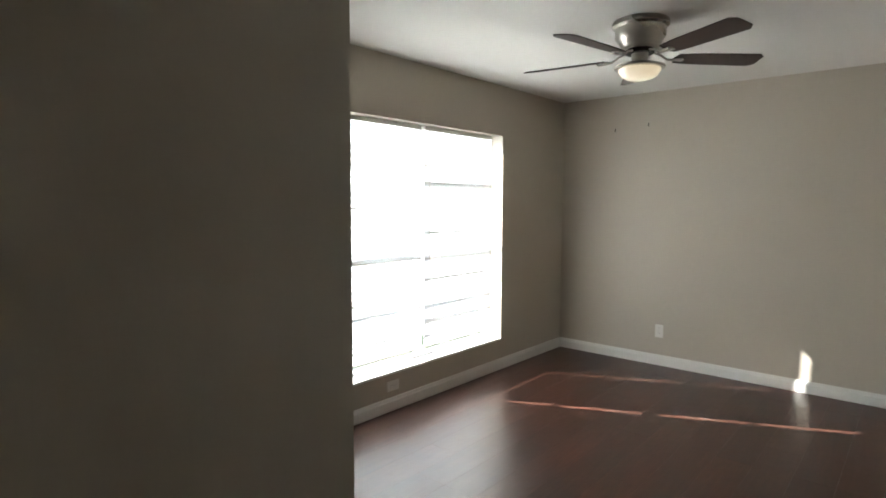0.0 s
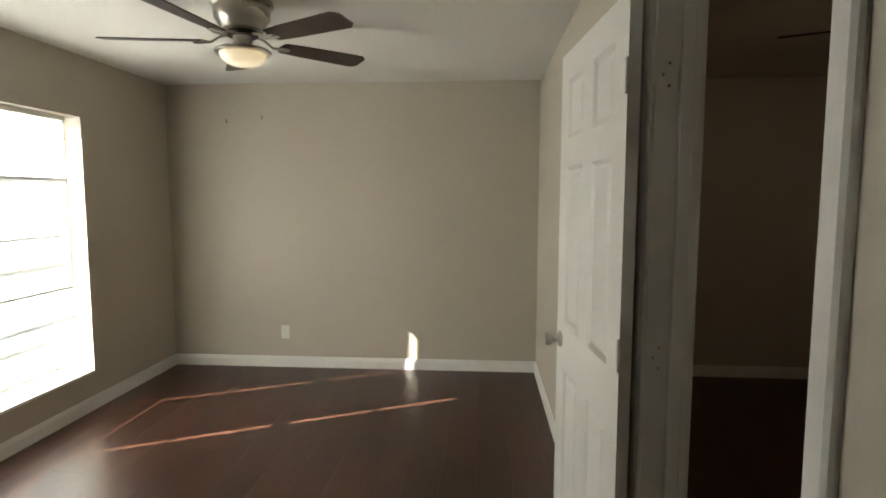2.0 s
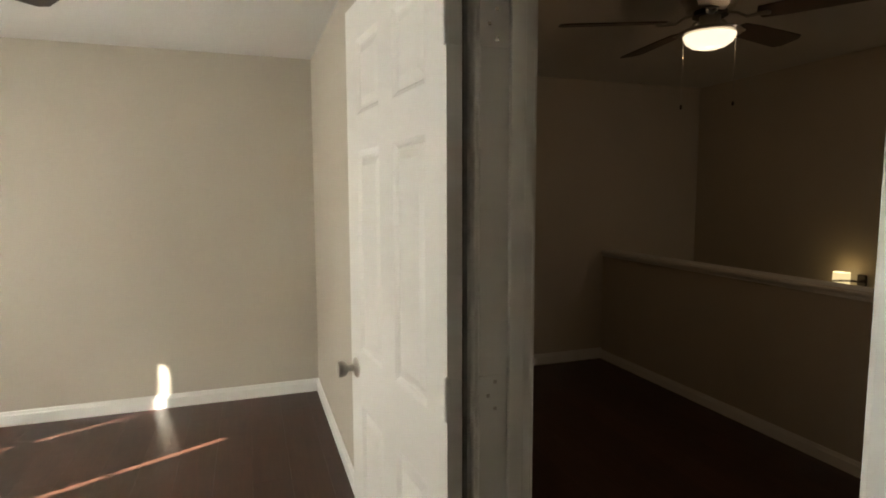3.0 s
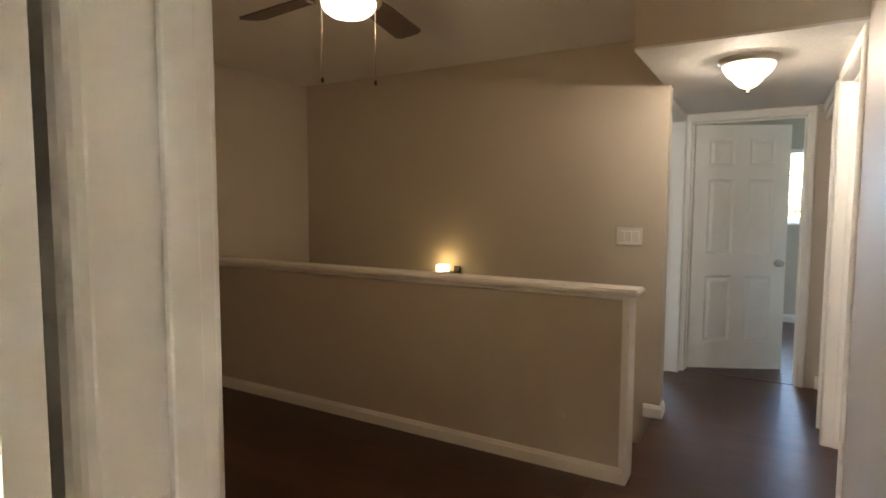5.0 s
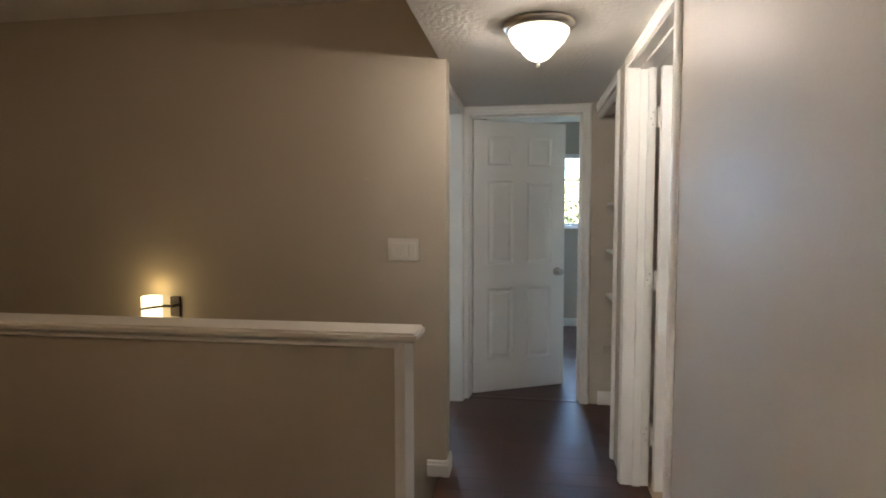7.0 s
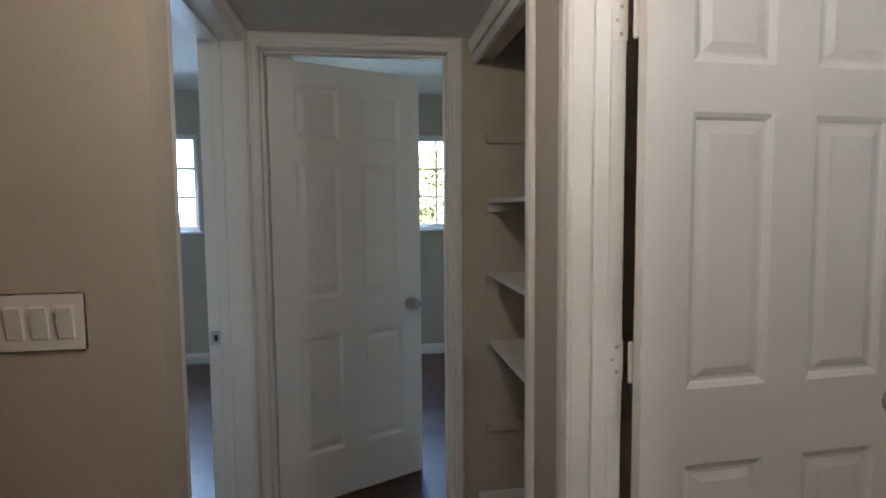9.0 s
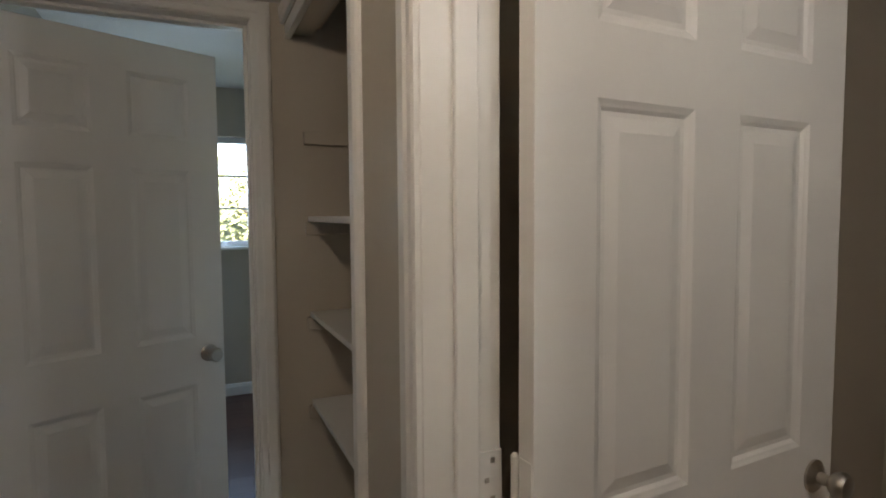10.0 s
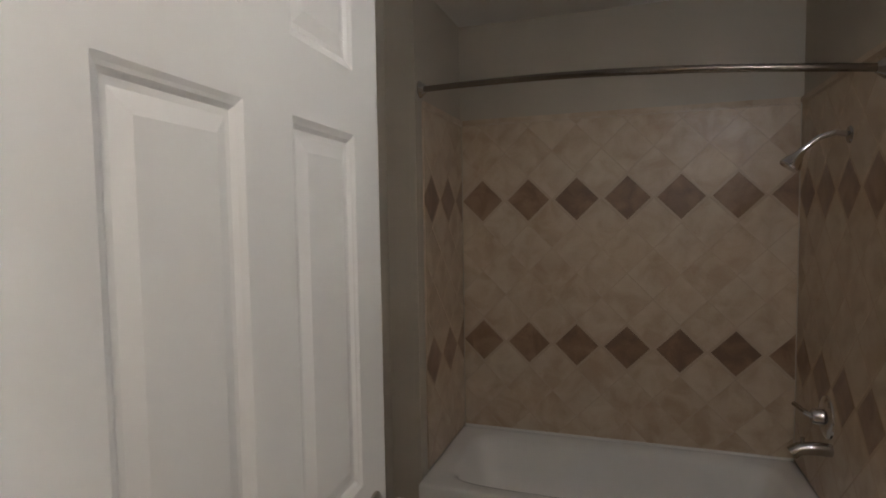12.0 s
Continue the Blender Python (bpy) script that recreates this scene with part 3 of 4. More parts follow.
# ---- plates and hooks ----
def outlet(at, label="white duplex wall outlet above the baseboard"):
    """A duplex outlet; its plate lies in the xz plane and faces -y."""
    root = thing("wall_outlet", label, "wall outlet")
    part("plate", box(-0.036, 0.036, -0.006, 0, -0.058, 0.058, 0.003, 2), PLASTIC, root)
    for s in (-1, 1):
        rec = part("receptacle", box(-0.017, 0.017, -0.0085, -0.0062, s * 0.021 - 0.0145, s * 0.021 + 0.0145, 0.001), PLASTIC, root)
        # Thin dark boxes on the face paint the shade of the plug slots.
        for dx, hh in ((-0.0065, 0.0042), (0.0065, 0.0035)):
            part("slot_shade", box(dx - 0.001, dx + 0.001, -0.0095, -0.0086, s * 0.021 + 0.002 - hh, s * 0.021 + 0.002 + hh), DARK, rec)
    part("screw", box(-0.003, 0.003, -0.0075, -0.0062, -0.003, 0.003, 0.001), NICKEL, root)
    root.matrix_world = at
    return root


outlet(pose(WEST, -2.13, 0.308, 0, 0, 90))
outlet(pose(-1.55, SOUTH + 0.0005, 0.175, 0, 90, 180), "white outlet set sideways just above the baseboard")
outlet(pose(-2.33, NORTH, 0.36), "white outlet under the window of the far bedroom")

sw = thing("light_switch", "white three-gang light switch plate on the stair wall", "light switch")
part("plate", box(-0.082, 0.082, -0.006, 0, -0.058, 0.058, 0.003, 2), PLASTIC, sw)
for k in (-1, 0, 1):
    part("frame", box(k * 0.046 - 0.017, k * 0.046 + 0.017, -0.0075, -0.0062, -0.034, 0.034, 0.001), PLASTIC, sw)
    bm = box(-0.0155, 0.0155, -0.0045, 0.0, -0.032, 0.032, 0.0012)
    bmesh.ops.transform(bm, matrix=Matrix.Translation((k * 0.046, -0.0078, 0)) @ Matrix.Rotation(radians(7), 4, "X"), verts=bm.verts[:])
    part("rocker", bm, PLASTIC, sw)
sw.location = (-1.078, SW, 1.171)

for y, z in ((-2.285, 2.13), (-2.59, 2.103)):
    hk = thing("picture_hook", "small dark picture hook nailed to the wall", "picture hook", group="hooks on the wall")
    part("nail", tube([(0, 0, 0.006), (0.012, 0, 0.012)], 0.0018, 8), BRONZE, hk)
    part("hook", tube([(0.0015, 0, 0.016), (0.0025, 0, -0.006), (0.004, 0, -0.013), (0.010, 0, -0.013), (0.012, 0, -0.004)], 0.0032, 8), BRONZE, hk)
    hk.location = (WEST + 0.002, y, z)

strike = thing("strike_plate", "metal strike plate on the white door jamb", "strike plate")
part("plate", box(-0.018, 0.018, -0.0015, 0, -0.029, 0.029, 0.0006), CHROME, strike)
# No hole is cut: a dark box on the plate paints its shade.
part("latch_hole_shade", box(-0.007, 0.007, -0.0022, -0.0016, -0.012, 0.012), DARK, strike)
strike.location = (LEFT - 0.134, B1 - 0.0042, 0.868)

# ---- stair sconce ----
sc = thing("wall_sconce", "lit wall sconce with a banded white glass shade", "wall sconce")
part("back_plate", box(-0.03, 0.03, -0.014, 0, -0.055, 0.055, 0.004, 2), BRONZE, sc, "dark bronze back plate")
part("arm", box(-0.078, 0.010, -0.066, -0.052, 0.004, 0.018, 0.002), BRONZE, sc)
part("arm", box(0.010, 0.024, -0.066, -0.014, 0.004, 0.018, 0.002), BRONZE, sc)
shade = smooth(part("shade", lathe([(0.046, -0.10), (0.050, -0.04), (0.052, 0.065), (0.049, 0.065), (0.047, -0.04), (0.043, -0.10)], 36, -0.085, -0.085), SHADE, sc, "glowing white glass cylinder shade"))
shade.visible_shadow = False
bm = bmesh.new()
ring = []
for i in range(36):
    a = 2 * math.pi * i / 36
    z = 0.012 * math.cos(a + 0.6) - 0.004
    ring.append([bm.verts.new((-0.085 + r * math.cos(a), -0.085 + r * math.sin(a), z + dz)) for r, dz in ((0.0525, 0), (0.0545, 0), (0.0545, 0.012), (0.0525, 0.012))])
for i in range(36):
    for k in range(4):
        bm.faces.new((ring[i][k], ring[i][(k + 1) % 4], ring[(i + 1) % 36][(k + 1) % 4], ring[(i + 1) % 36][k]))
part("band", bm, BRONZE, shade, "dark curved band")
sc.location = (-2.345, SW, 0.85)

# ---- linen closet ----
for z in (1.722, 1.422, 1.10, 0.795, 0.44):
    board = 0.6 < z < 1.6
    sh = thing("closet_shelf" if board else "shelf_cleat", "white painted linen closet shelf on greige cleats" if board else "greige painted wooden shelf cleats with no board", "shelf" if board else "shelf cleat", group="linen closet shelves" if board else "bare shelf cleats")
    if board:
        part("board", box(0.085, 0.578, 3.872, END - 0.002, z - 0.018, z, 0.002), TRIM, sh)
    part("cleat", box(0.075, 0.570, END - 0.021, END - 0.002, z - 0.062, z - 0.0185, 0.002), PAINT, sh)
    part("cleat", box(0.12, 0.570, 3.872, 3.891, z - 0.062, z - 0.0185, 0.002), PAINT, sh)
track = thing("closet_track", "metal sliding door track under the closet header", "door track")
part("channel", box(RIGHT + 0.03, RIGHT + 0.09, LIN0, END - 0.002, HEAD - 0.03, HEAD - 0.001, 0.001), NICKEL, track)
part("fascia", box(RIGHT + 0.002, RIGHT + 0.022, LIN0, END - 0.002, HEAD - 0.045, HEAD - 0.001, 0.002), TRIM, track)
structure("threshold", box(C0 + 0.005, C1 - 0.005, END + 0.01, END + 0.055, -0.004, 0.006, 0.003), material("threshold_wood", (0.10, 0.055, 0.04), 0.3, grain=0.2, stain=0.1), "dark wood transition strip in the doorway", "threshold")


# ---- bathtub and shower ----
def rounded(cx, cy, hx, hy, p, n=56):
    out = []
    for i in range(n):
        a = 2 * math.pi * i / n
        c, s = math.cos(a), math.sin(a)
        out.append((cx + hx * math.copysign(abs(c) ** (2 / p), c), cy + hy * math.copysign(abs(s) ** (2 / p), s)))
    return out


tub = thing("bathtub", "white enamel alcove bathtub with a rounded basin", "bathtub")
cx, cy, hx, hy = (TUBX + TUBBACK) / 2, (TUBY0 + TUBY1) / 2, (TUBBACK - TUBX) / 2 - 0.002, (TUBY1 - TUBY0) / 2 - 0.002
bm = bmesh.new()
rings = []
RIM = 0.335
for dx, dy, p, z in ((0, 0, 60, 0.0), (0, 0, 60, RIM - 0.012), (0.004, 0.004, 50, RIM - 0.003), (0.014, 0.014, 40, RIM), (0.060, 0.075, 7, RIM - 0.004), (0.075, 0.092, 6, RIM - 0.010), (0.090, 0.110, 5.5, RIM - 0.035), (0.110, 0.150, 5, RIM - 0.15), (0.125, 0.190, 4.5, RIM - 0.22), (0.160, 0.250, 4, RIM - 0.255), (0.24, 0.40, 3, RIM - 0.262)):
    rings.append([bm.verts.new((x, y, z)) for x, y in rounded(cx, cy, hx - dx, hy - dy, p)])
for a, c in zip(rings, rings[1:]):
    for i in range(len(a)):
        bm.faces.new((a[i], a[(i + 1) % len(a)], c[(i + 1) % len(a)], c[i]))
bm.faces.new(rings[-1])
smooth(part("basin", bm, TUB, tub), 50)
part("tile_flange", box(TUBBACK - 0.016, TUBBACK - 0.011, TUBY0 + 0.012, TUBY1 - 0.012, RIM - 0.002, RIM + 0.012, 0.002), TUB, tub)

# Metal colour darkened in place of the dark room the rod reflects.
ROD = material("nickel_reflected_dark", (0.27, 0.24, 0.21), 0.16, 1.0, grain=0.03, stain=0.04)
rod = thing("shower_rod", "curved nickel shower curtain rod, bare, dark reflections put into its colour", "shower rod")
pts = [(2.15 - 0.26 * k / 24 - 0.12 * math.sin(math.pi * k / 24), TUBY1 - 0.004 - (TUBY1 - TUBY0 - 0.008) * k / 24, 1.978 - 0.12 * k / 24) for k in range(25)]
smooth(part("bar", tube(pts, 0.0125, 14), ROD, rod))
for y, s, fx, fz in ((TUBY1, -1, 2.15, 1.978), (TUBY0, 1, 1.89, 1.858)):
    fl = lathe([(0, 0), (0.036, 0), (0.036, 0.004), (0.028, 0.012), (0.018, 0.026), (0.015, 0.030), (0, 0.030)], 24)
    bmesh.ops.transform(fl, matrix=Matrix.Translation((fx, y + 0.0005 * s, fz)) @ Matrix.Rotation(radians(-90 * s), 4, "X"), verts=fl.verts[:])
    smooth(part("flange", fl, CHROME, rod, "bright chrome wall flange"))

shx = 2.15
shower = thing("shower_fixture", "chrome shower head on a bent arm", "shower")
smooth(part("arm", tube([(shx, TUBY0 + 0.008, 1.70), (shx, TUBY0 + 0.05, 1.71), (shx, TUBY0 + 0.10, 1.695), (shx, TUBY0 + 0.145, 1.655)], 0.010, 12), CHROME, shower))
hd = lathe([(0, 0.02), (0.012, 0.018), (0.014, 0.0), (0.030, -0.030), (0.036, -0.050), (0.033, -0.056), (0, -0.056)], 24)
bmesh.ops.transform(hd, matrix=Matrix.Translation((shx, TUBY0 + 0.155, 1.642)) @ Matrix.Rotation(radians(35), 4, "X"), verts=hd.verts[:])
smooth(part("head", hd, CHROME, shower))
es = lathe([(0, 0), (0.03, 0), (0.026, 0.006), (0.012, 0.010), (0, 0.010)], 24)
bmesh.ops.transform(es, matrix=Matrix.Translation((shx, TUBY0 + 0.009, 1.70)) @ Matrix.Rotation(radians(-90), 4, "X"), verts=es.verts[:])
smooth(part("escutcheon", es, CHROME, shower))

shx = 2.30
valve = thing("tub_valve", "chrome tub mixer valve with lever handle", "tub valve")
es = lathe([(0, 0), (0.080, 0), (0.078, 0.006), (0.060, 0.014), (0.030, 0.018), (0.028, 0.045), (0.024, 0.052), (0, 0.052)], 32)
bmesh.ops.transform(es, matrix=Matrix.Translation((shx, TUBY0 + 0.009, 0.68)) @ Matrix.Rotation(radians(-90), 4, "X"), verts=es.verts[:])
smooth(part("escutcheon", es, CHROME, valve))
part("lever", tube([(shx, TUBY0 + 0.055, 0.68), (shx + 0.02, TUBY0 + 0.075, 0.686), (shx + 0.10, TUBY0 + 0.095, 0.692)], 0.009, 10), CHROME, valve)
shx = 2.25
spout = thing("tub_spout", "chrome tub spout above the rim", "tub spout")
smooth(part("body", tube([(shx, TUBY0 + 0.008, 0.575), (shx, TUBY0 + 0.06, 0.577), (shx, TUBY0 + 0.11, 0.570), (shx, TUBY0 + 0.135, 0.550)], 0.024, 16), CHROME, spout))
part("diverter", box(shx - 0.006, shx + 0.006, TUBY0 + 0.095, TUBY0 + 0.107, 0.590, 0.615, 0.003), CHROME, spout)

# ---- outside ----
GRASS = material("lawn", (0.045, 0.06, 0.025), 0.95, grain=0.3, stain=0.3, scale=2)
structure("ground", box(-900, 900, -900, 900, -3.2, -3.0), GRASS, "green lawn around the house", "ground")
LEAF = material("tree_leaves", (0.17, 0.175, 0.075), 0.6, grain=0.3, stain=0.4, scale=3)
BARK = material("tree_bark", (0.15, 0.11, 0.085), 0.9, grain=0.3, stain=0.2, bump=0.8, bump_scale=12)


def tree(x, y, h, r, seed, label):
    rnd = random.Random(seed)
    root = thing("tree", label, "tree", group="trees behind the house")
    bm = bmesh.new()
    pts = [(rnd.uniform(-.1, .1) * k, rnd.uniform(-.1, .1) * k, -3.0 + (h + 1) * k / 6) for k in range(7)]
    rings = []
    for k, q in enumerate(pts):
        rr = 0.22 * (1 - k / 7.5)
        rings.append([bm.verts.new((q[0] + rr * math.cos(i * math.pi / 5), q[1] + rr * math.sin(i * math.pi / 5), q[2])) for i in range(10)])
    for a, c in zip(rings, rings[1:]):
        for i in range(10):
            bm.faces.new((a[i], a[(i + 1) % 10], c[(i + 1) % 10], c[i]))
    part("trunk", bm, BARK, root)
    clumps = []
    for k in range(7):
        a = rnd.uniform(0, 6.28)
        e = (r * rnd.uniform(.4, .9) * math.cos(a), r * rnd.uniform(.4, .9) * math.sin(a), -3.0 + h * rnd.uniform(.6, 1.2))
        part("limb", tube([pts[3 + k % 3], ((pts[3 + k % 3][0] + e[0]) / 2, (pts[3 + k % 3][1] + e[1]) / 2, (pts[3 + k % 3][2] + e[2]) / 2 + .3), e], 0.05, 6), BARK, root)
        clumps.append(e)
    for k in range(26):
        a, q = rnd.uniform(0, 6.28), rnd.uniform(.1, 1)
        clumps.append((r * q * math.cos(a), r * q * math.sin(a), -3.0 + h * rnd.uniform(.5, 1.35)))
    bm = bmesh.new()
    for c in clumps:
        s = rnd.uniform(.35, .8)
        for i in range(150):
            p = Vector((rnd.gauss(0, s * .5), rnd.gauss(0, s * .5), rnd.gauss(0, s * .4))) + Vector(c)
            u = Vector((rnd.uniform(-1, 1), rnd.uniform(-1, 1), rnd.uniform(-1, 1))).normalized()
            w = u.orthogonal().normalized()
            L = rnd.uniform(.05, .10)
            bm.faces.new([bm.verts.new(p + v) for v in (u * L, w * L * .45, -u * L, -w * L * .45)])
    me = bpy.data.meshes.new("crown")
    bm.to_mesh(me)
    bm.free()
    me.materials.append(LEAF)
    cr = new("crown", me)
    cr.parent = root
    root.location = (x, y, 0)
    return root


tree(1.3, 15.0, 4.1, 2.2, 3, "leafy green tree outside the bedroom window")
tree(-1.2, 19.0, 5.0, 2.4, 4, "leafy green tree farther across the yard")
tree(3.2, 20.0, 5.2, 2.6, 5, "tall leafy tree at the back of the yard")

shed = thing("garden_shed", "small pale shed beyond the trees", "shed")
PALE = material("pale_siding", (0.6, 0.64, 0.68), 0.7, grain=0.05, stain=0.1)
part("wall", box(0.2, 1.4, 25.0, 27.0, -3.0, -0.35), PALE, shed)
bm = bmesh.new()
v = [bm.verts.new(q) for q in ((0.05, 24.8, -0.4), (1.55, 24.8, -0.4), (0.8, 24.8, 0.1), (0.05, 27.2, -0.4), (1.55, 27.2, -0.4), (0.8, 27.2, 0.1))]
for f in ((0, 1, 2), (3, 5, 4), (0, 2, 5, 3), (1, 4, 5, 2), (0, 3, 4, 1)):
    bm.faces.new([v[i] for i in f])
part("roof", bm, material("grey_shingle", (0.25, 0.26, 0.28), 0.9, grain=0.1, stain=0.1), shed)

# ---- wall tiles ----


def travertine(name, light, mid, dark, rough, spread):
    """Clouded stone: three tones, each tile cut from another place of the slab."""
    m = bpy.data.materials.new(name)
    m.use_nodes = True
    t = m.node_tree
    b = t.nodes["Principled BSDF"]
    co, info, off = t.nodes.new("ShaderNodeTexCoord"), t.nodes.new("ShaderNodeObjectInfo"), t.nodes.new("ShaderNodeVectorMath")
    off.operation = "MULTIPLY_ADD"
    off.inputs[1].default_value = (17.0, 5.0, 31.0)
    t.links.new(info.outputs["Random"], off.inputs[0])
    t.links.new(co.outputs["Object"], off.inputs[2])
    cloud, fine = t.nodes.new("ShaderNodeTexNoise"), t.nodes.new("ShaderNodeTexNoise")
    cloud.inputs["Scale"].default_value, cloud.inputs["Detail"].default_value, cloud.inputs["Distortion"].default_value = 9.0, 6, 0.6
    fine.inputs["Scale"].default_value, fine.inputs["Detail"].default_value = 160.0, 3
    for n in (cloud, fine):
        t.links.new(off.outputs[0], n.inputs["Vector"])
    shift, blend = t.nodes.new("ShaderNodeMath"), t.nodes.new("ShaderNodeMath")
    shift.operation = blend.operation = "MULTIPLY_ADD"
    shift.inputs[1].default_value = spread
    t.links.new(info.outputs["Random"], shift.inputs[0])
    t.links.new(cloud.outputs[0], shift.inputs[2])
    blend.inputs[1].default_value = 0.18
    t.links.new(fine.outputs[0], blend.inputs[0])
    t.links.new(shift.outputs[0], blend.inputs[2])
    ramp = t.nodes.new("ShaderNodeValToRGB")
    e = ramp.color_ramp.elements
    mean = 0.59 + spread / 2
    e[0].position, e[0].color = mean - 0.19, (*dark, 1)
    e[1].position, e[1].color = mean + 0.17, (*light, 1)
    e.new(mean).color = (*mid, 1)
    t.links.new(blend.outputs[0], ramp.inputs[0])
    t.links.new(ramp.outputs[0], b.inputs["Base Color"])
    b.inputs["Roughness"].default_value = rough
    bp = t.nodes.new("ShaderNodeBump")
    bp.inputs["Strength"].default_value, bp.inputs["Distance"].default_value = 0.15, 0.001
    t.links.new(fine.outputs[0], bp.inputs["Height"])
    t.links.new(bp.outputs[0], b.inputs["Normal"])
    return m


TILE = travertine("beige_travertine_tile", (0.62, 0.515, 0.395), (0.56, 0.445, 0.325), (0.47, 0.345, 0.235), 0.30, 0.12)
ACCENT = travertine("brown_accent_tile", (0.35, 0.235, 0.155), (0.275, 0.175, 0.112), (0.19, 0.118, 0.08), 0.32, 0.20)
GROUT = material("beige_grout", (0.54, 0.43, 0.32), 0.8, grain=0.06, stain=0.15, scale=12)
TILETOP, DIAG = 1.905, 0.236


def clip(poly, lo0, hi0, lo1, hi1):
    for ax, v, s in ((0, lo0, 1), (0, hi0, -1), (1, lo1, 1), (1, hi1, -1)):
        out = []
        for i in range(len(poly)):
            p, q = poly[i], poly[(i + 1) % len(poly)]
            dp, dq = s * (p[ax] - v), s * (q[ax] - v)
            if dp >= 0:
                out.append(p)
            if dp * dq < 0:
                k = dp / (dp - dq)
                out.append((p[0] + k * (q[0] - p[0]), p[1] + k * (q[1] - p[1])))
        poly = out
        if len(poly) < 3:
            return []
    return poly


def tile_mesh(poly, mat, depth):
    bm = bmesh.new()
    cx, cy = sum(p[0] for p in poly) / len(poly), sum(p[1] for p in poly) / len(poly)
    rings = []
    for k, d in ((1.0, 0.0), (1.0, depth - 0.0012), (0.988, depth)):
        rings.append([bm.verts.new((cx + (p[0] - cx) * k, -d, cy + (p[1] - cy) * k)) for p in poly])
    for a, c in zip(rings, rings[1:]):
        for i in range(len(a)):
            bm.faces.new((a[i], a[(i + 1) % len(a)], c[(i + 1) % len(a)], c[i]))
    bm.faces.new(rings[-1])
    bmesh.ops.recalc_face_normals(bm, faces=bm.faces[:])
    me = bpy.data.meshes.new("tile")
    bm.to_mesh(me)
    bm.free()
    me.materials.append(mat)
    return me


WHOLE = {}


def tiled(name, width, at, start, label):
    """A tiled field in the local xz plane, facing -y; accent rows at fixed heights."""
    root = thing(name, label, "wall tile", kind="structure")
    part("grout_bed", box(0, width, -0.006, -0.0005, RIM + 0.004, TILETOP), GROUT, root)
    part("edge_strip", box(0, width, -0.015, -0.0005, TILETOP + 0.0005, TILETOP + 0.030, 0.005, 2), TILE, root, "bullnose tile cap")
    h = DIAG / 2
    for j in range(-1, 15):
        z = 0.80 + (j - 4) * h * 1.017
        for i in range(-1, int(width / DIAG) + 3):
            u = start + i * DIAG + (0 if j % 2 == 0 else h)
            accent = j in (4, 10)
            r = 0.104 if accent else h - 0.0022
            whole = [(u - r, z), (u, z - r), (u + r, z), (u, z + r)]
            poly = clip(whole, 0.002, width - 0.002, RIM + 0.006, TILETOP - 0.002)
            if not poly:
                continue
            full = len(poly) == 4 and all(abs(p[0] - q[0]) + abs(p[1] - q[1]) < 1e-6 for p, q in zip(sorted(poly), sorted(whole)))
            if full:
                if accent not in WHOLE:
                    WHOLE[accent] = tile_mesh([(-r, 0), (0, -r), (r, 0), (0, r)], ACCENT if accent else TILE, 0.0072)
                ob = new("accent_tile" if accent else "tile", WHOLE[accent])
                ob.location = (u, 0, z)
            else:
                ob = new("accent_tile" if accent else "tile", tile_mesh(poly, ACCENT if accent else TILE, 0.0072))
            ob.parent = root
    root.matrix_world = at
    return root


tiled("wall_tile_back", TUBY1 - TUBY0 - 0.024, pose(TUBBACK - 0.0005, TUBY1 - 0.012, 0, 0, 0, -90), 0.105, "beige travertine-look tile with rows of brown diamonds")
tiled("wall_tile_left", TUBBACK - 2.165 - 0.002, pose(2.165, TUBY1 - 0.0005, 0), 0.09, "beige tile end wall with brown diamond rows")
tiled("wall_tile_right", TUBBACK - 1.78 - 0.002, pose(TUBBACK - 0.002, TUBY0 + 0.0005, 0, 0, 0, 180), 0.10, "beige tile end wall with brown diamond rows")

# ---- floor planks ----
PLANK = bpy.data.materials.new("dark_laminate_plank")
PLANK.use_nodes = True
pn = PLANK.node_tree
pb = pn.nodes["Principled BSDF"]
tc, mp = pn.nodes.new("ShaderNodeTexCoord"), pn.nodes.new("ShaderNodeMapping")
oi = pn.nodes.new("ShaderNodeObjectInfo")
va = pn.nodes.new("ShaderNodeVectorMath")
va.operation = "MULTIPLY_ADD"
va.inputs[1].default_value = (3.7, 5.3, 1.1)
pn.links.new(oi.outputs["Random"], va.inputs[0])
pn.links.new(tc.outputs["Object"], va.inputs[2])
mp.inputs["Scale"].default_value = (1.6, 22, 1)
pn.links.new(va.outputs[0], mp.inputs[0])
grain, cloud, fine = (pn.nodes.new("ShaderNodeTexNoise") for _ in range(3))
grain.inputs["Scale"].default_value, grain.inputs["Detail"].default_value, grain.inputs["Distortion"].default_value = 2.2, 6, 0.8
cloud.inputs["Scale"].default_value, cloud.inputs["Detail"].default_value = 3.0, 4
fine.inputs["Scale"].default_value = 9.0
pn.links.new(mp.outputs[0], grain.inputs["Vector"])
pn.links.new(va.outputs[0], cloud.inputs["Vector"])
pn.links.new(mp.outputs[0], fine.inputs["Vector"])
mixa, ramp = pn.nodes.new("ShaderNodeMixRGB"), pn.nodes.new("ShaderNodeValToRGB")
mixa.inputs[0].default_value = 0.55
pn.links.new(grain.outputs[0], mixa.inputs[1])
pn.links.new(cloud.outputs[0], mixa.inputs[2])
ramp.color_ramp.elements[0].position, ramp.color_ramp.elements[1].position = 0.25, 0.75
ramp.color_ramp.elements[0].color, ramp.color_ramp.elements[1].color = (0.027, 0.0115, 0.008, 1), (0.088, 0.037, 0.024, 1)
pn.links.new(mixa.outputs[0], ramp.inputs[0])
tint, mr = pn.nodes.new("ShaderNodeMixRGB"), pn.nodes.new("ShaderNodeMapRange")
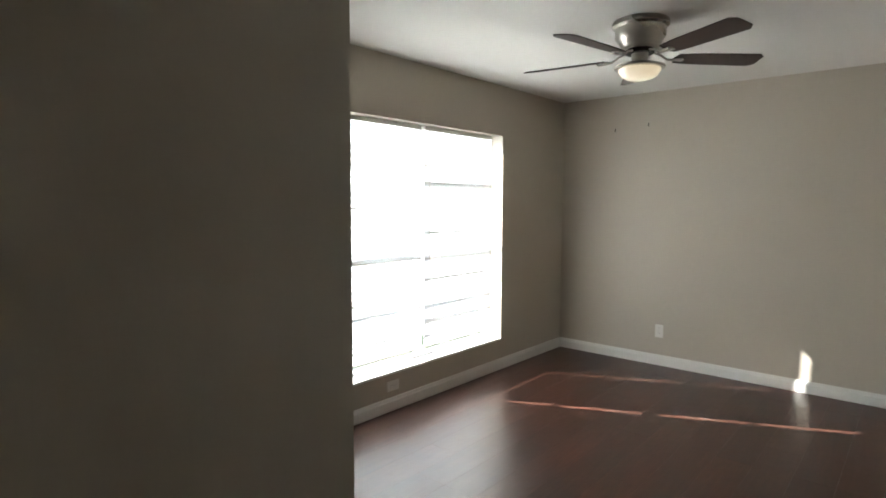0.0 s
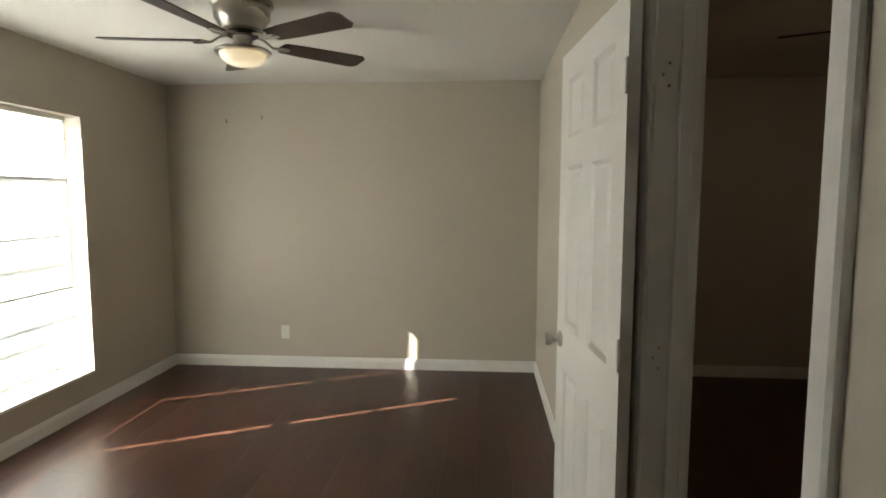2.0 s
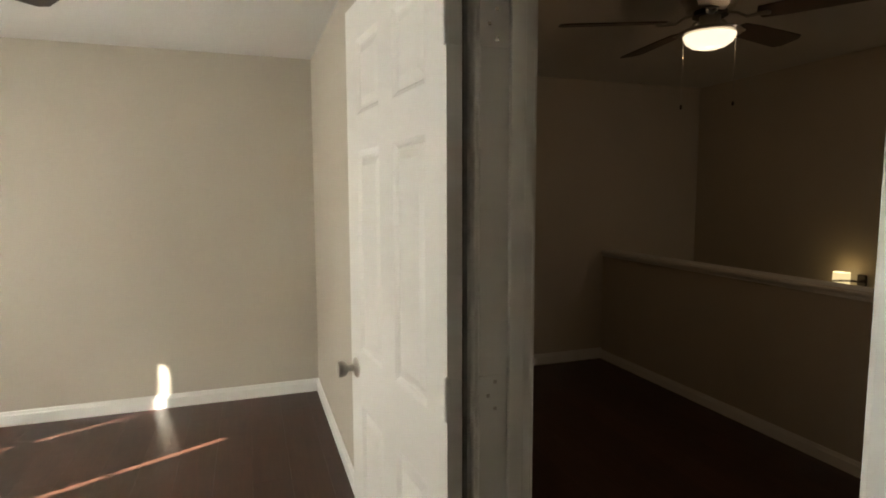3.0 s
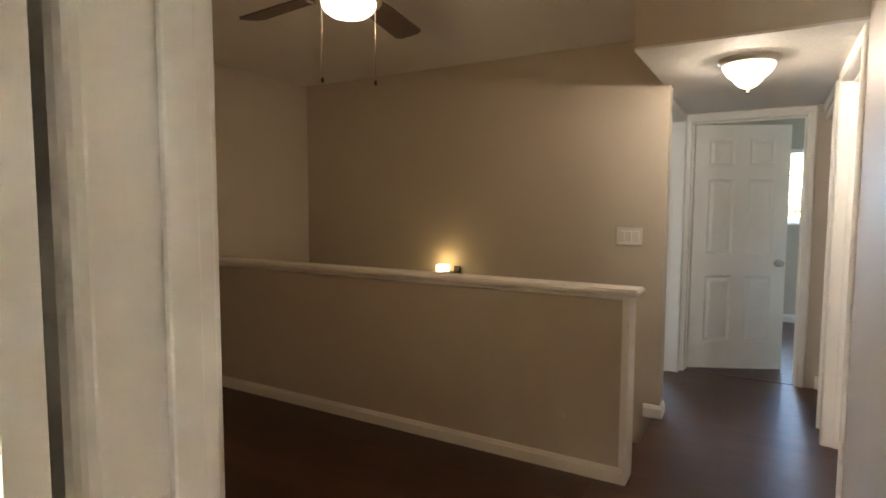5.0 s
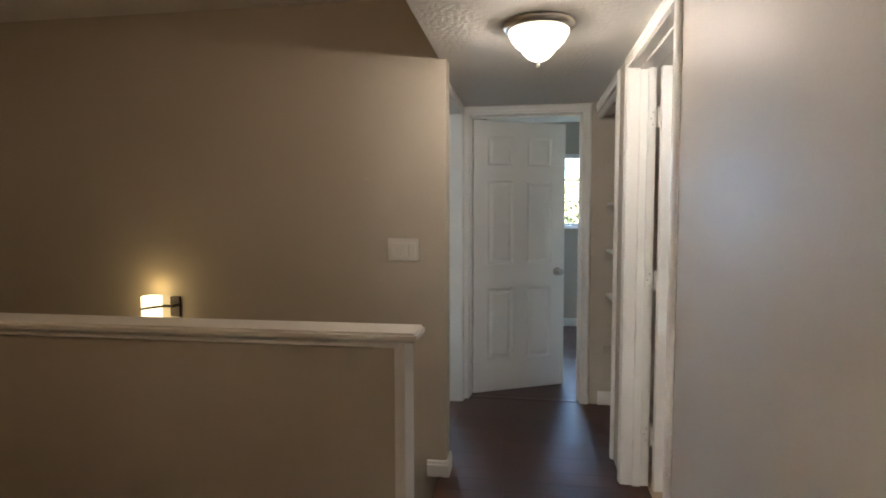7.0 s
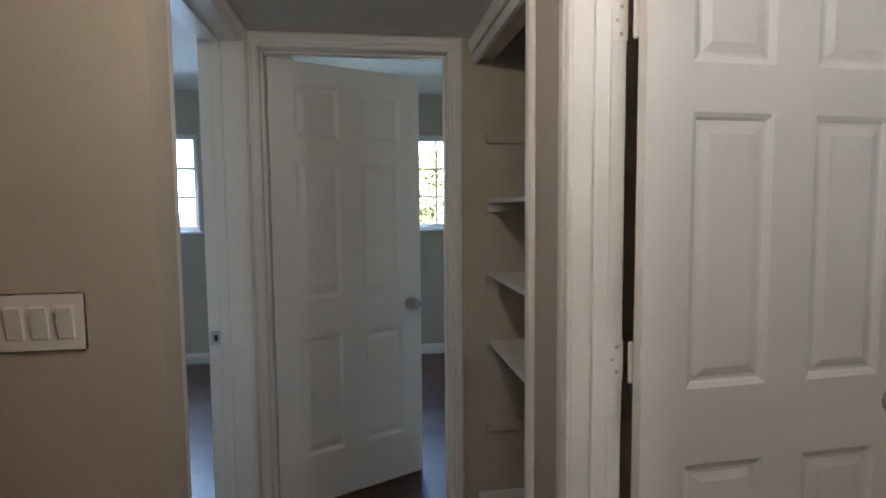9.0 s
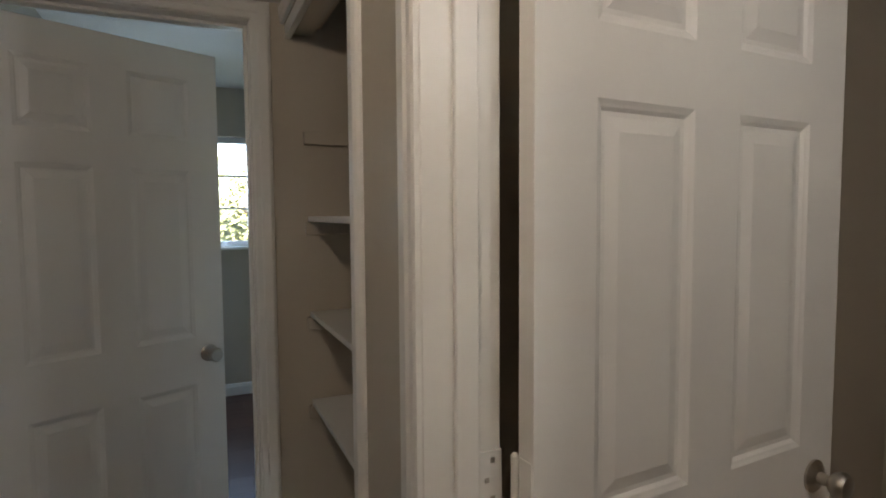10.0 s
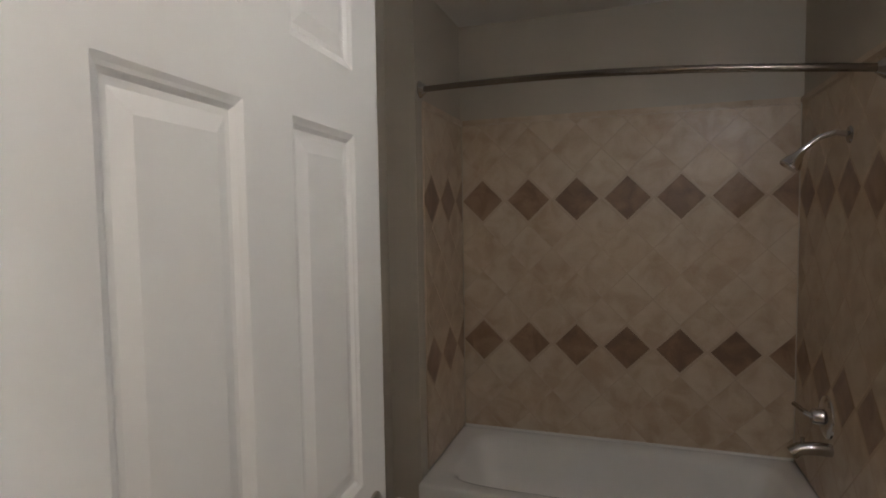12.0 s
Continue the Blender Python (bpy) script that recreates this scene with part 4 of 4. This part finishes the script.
mr.inputs[3].default_value, mr.inputs[4].default_value = 0.82, 1.16
pn.links.new(oi.outputs["Random"], mr.inputs[0])
tint.blend_type = "MULTIPLY"
tint.inputs[0].default_value = 1
pn.links.new(ramp.outputs[0], tint.inputs[1])
pn.links.new(mr.outputs[0], tint.inputs[2])
pn.links.new(tint.outputs[0], pb.inputs["Base Color"])
rr = pn.nodes.new("ShaderNodeMapRange")
rr.inputs[3].default_value, rr.inputs[4].default_value = 0.27, 0.40
pn.links.new(cloud.outputs[0], rr.inputs[0])
pn.links.new(rr.outputs[0], pb.inputs["Roughness"])
bp = pn.nodes.new("ShaderNodeBump")
bp.inputs["Strength"].default_value, bp.inputs["Distance"].default_value = 0.12, 0.0015
pn.links.new(fine.outputs[0], bp.inputs["Height"])
wave, bp2 = pn.nodes.new("ShaderNodeTexNoise"), pn.nodes.new("ShaderNodeBump")
wave.inputs["Scale"].default_value, wave.inputs["Detail"].default_value = 13.0, 3
bp2.inputs["Strength"].default_value, bp2.inputs["Distance"].default_value = 0.22, 0.004
pn.links.new(va.outputs[0], wave.inputs["Vector"])
pn.links.new(wave.outputs[0], bp2.inputs["Height"])
pn.links.new(bp.outputs[0], bp2.inputs["Normal"])
pn.links.new(bp2.outputs[0], pb.inputs["Normal"])
PLANKS = {}


def plank_mesh(l, w):
    key = (round(l, 3), round(w, 3))
    if key not in PLANKS:
        bm = bmesh.new()
        c, g = 0.0005, 0.00015
        rings = [[bm.verts.new((x, y, z)) for x, y in ((g + i, g + i), (l - g - i, g + i), (l - g - i, w - g - i), (g + i, w - g - i))] for i, z in ((0, -0.0078), (0, -c), (c, 0))]
        for a, b in zip(rings, rings[1:]):
            for i in range(4):
                bm.faces.new((a[i], a[(i + 1) % 4], b[(i + 1) % 4], b[i]))
        bm.faces.new(rings[-1])
        me = bpy.data.meshes.new("plank")
        bm.to_mesh(me)
        bm.free()
        me.materials.append(PLANK)
        PLANKS[key] = me
    return PLANKS[key]


def planks(x0, x1, y0, y1, seed):
    rnd = random.Random(seed)
    W, L = 0.19, 1.28
    y = y0
    while y < y1 - 0.005:
        w = min(W, y1 - y)
        x = x0 - rnd.choice((0.0, 0.32, 0.64, 0.96))
        while x < x1 - 0.005:
            a, b = max(x, x0), min(x + L, x1)
            if b - a > 0.02:
                ob = new("plank", plank_mesh(b - a, w))
                ob.parent, ob.location = floor, (a, y, 0)
            x += L
        y += w


planks(WEST, 2.3, SOUTH, DOORWALL, 1)
planks(A0, A1, DOORWALL, 0.14, 2)
planks(WEST, RIGHT, 0.14, HW1, 3)
planks(EDGE, RIGHT + 0.12, HW1, SW, 4)
planks(STUB, RIGHT + 0.12, SW, SW + 0.12, 10)
planks(LEFT, RIGHT + 0.12, SW + 0.12, END, 11)
planks(RIGHT + 0.12, 0.58, 3.87, END, 8)
planks(LEFT - 0.16, LEFT, B0, B1, 9)
planks(C0, C1, END, END + 0.12, 5)
planks(LEFT, 2.5, END + 0.12, NORTH, 6)
planks(WEST, LEFT - 0.16, SW + 0.12, NORTH, 7)
structure("bath_floor", box(RIGHT + 0.12, TUBX, TUBY0, 4.03, -0.0075, 0.0), TILE, "beige tile bathroom floor", "floor")
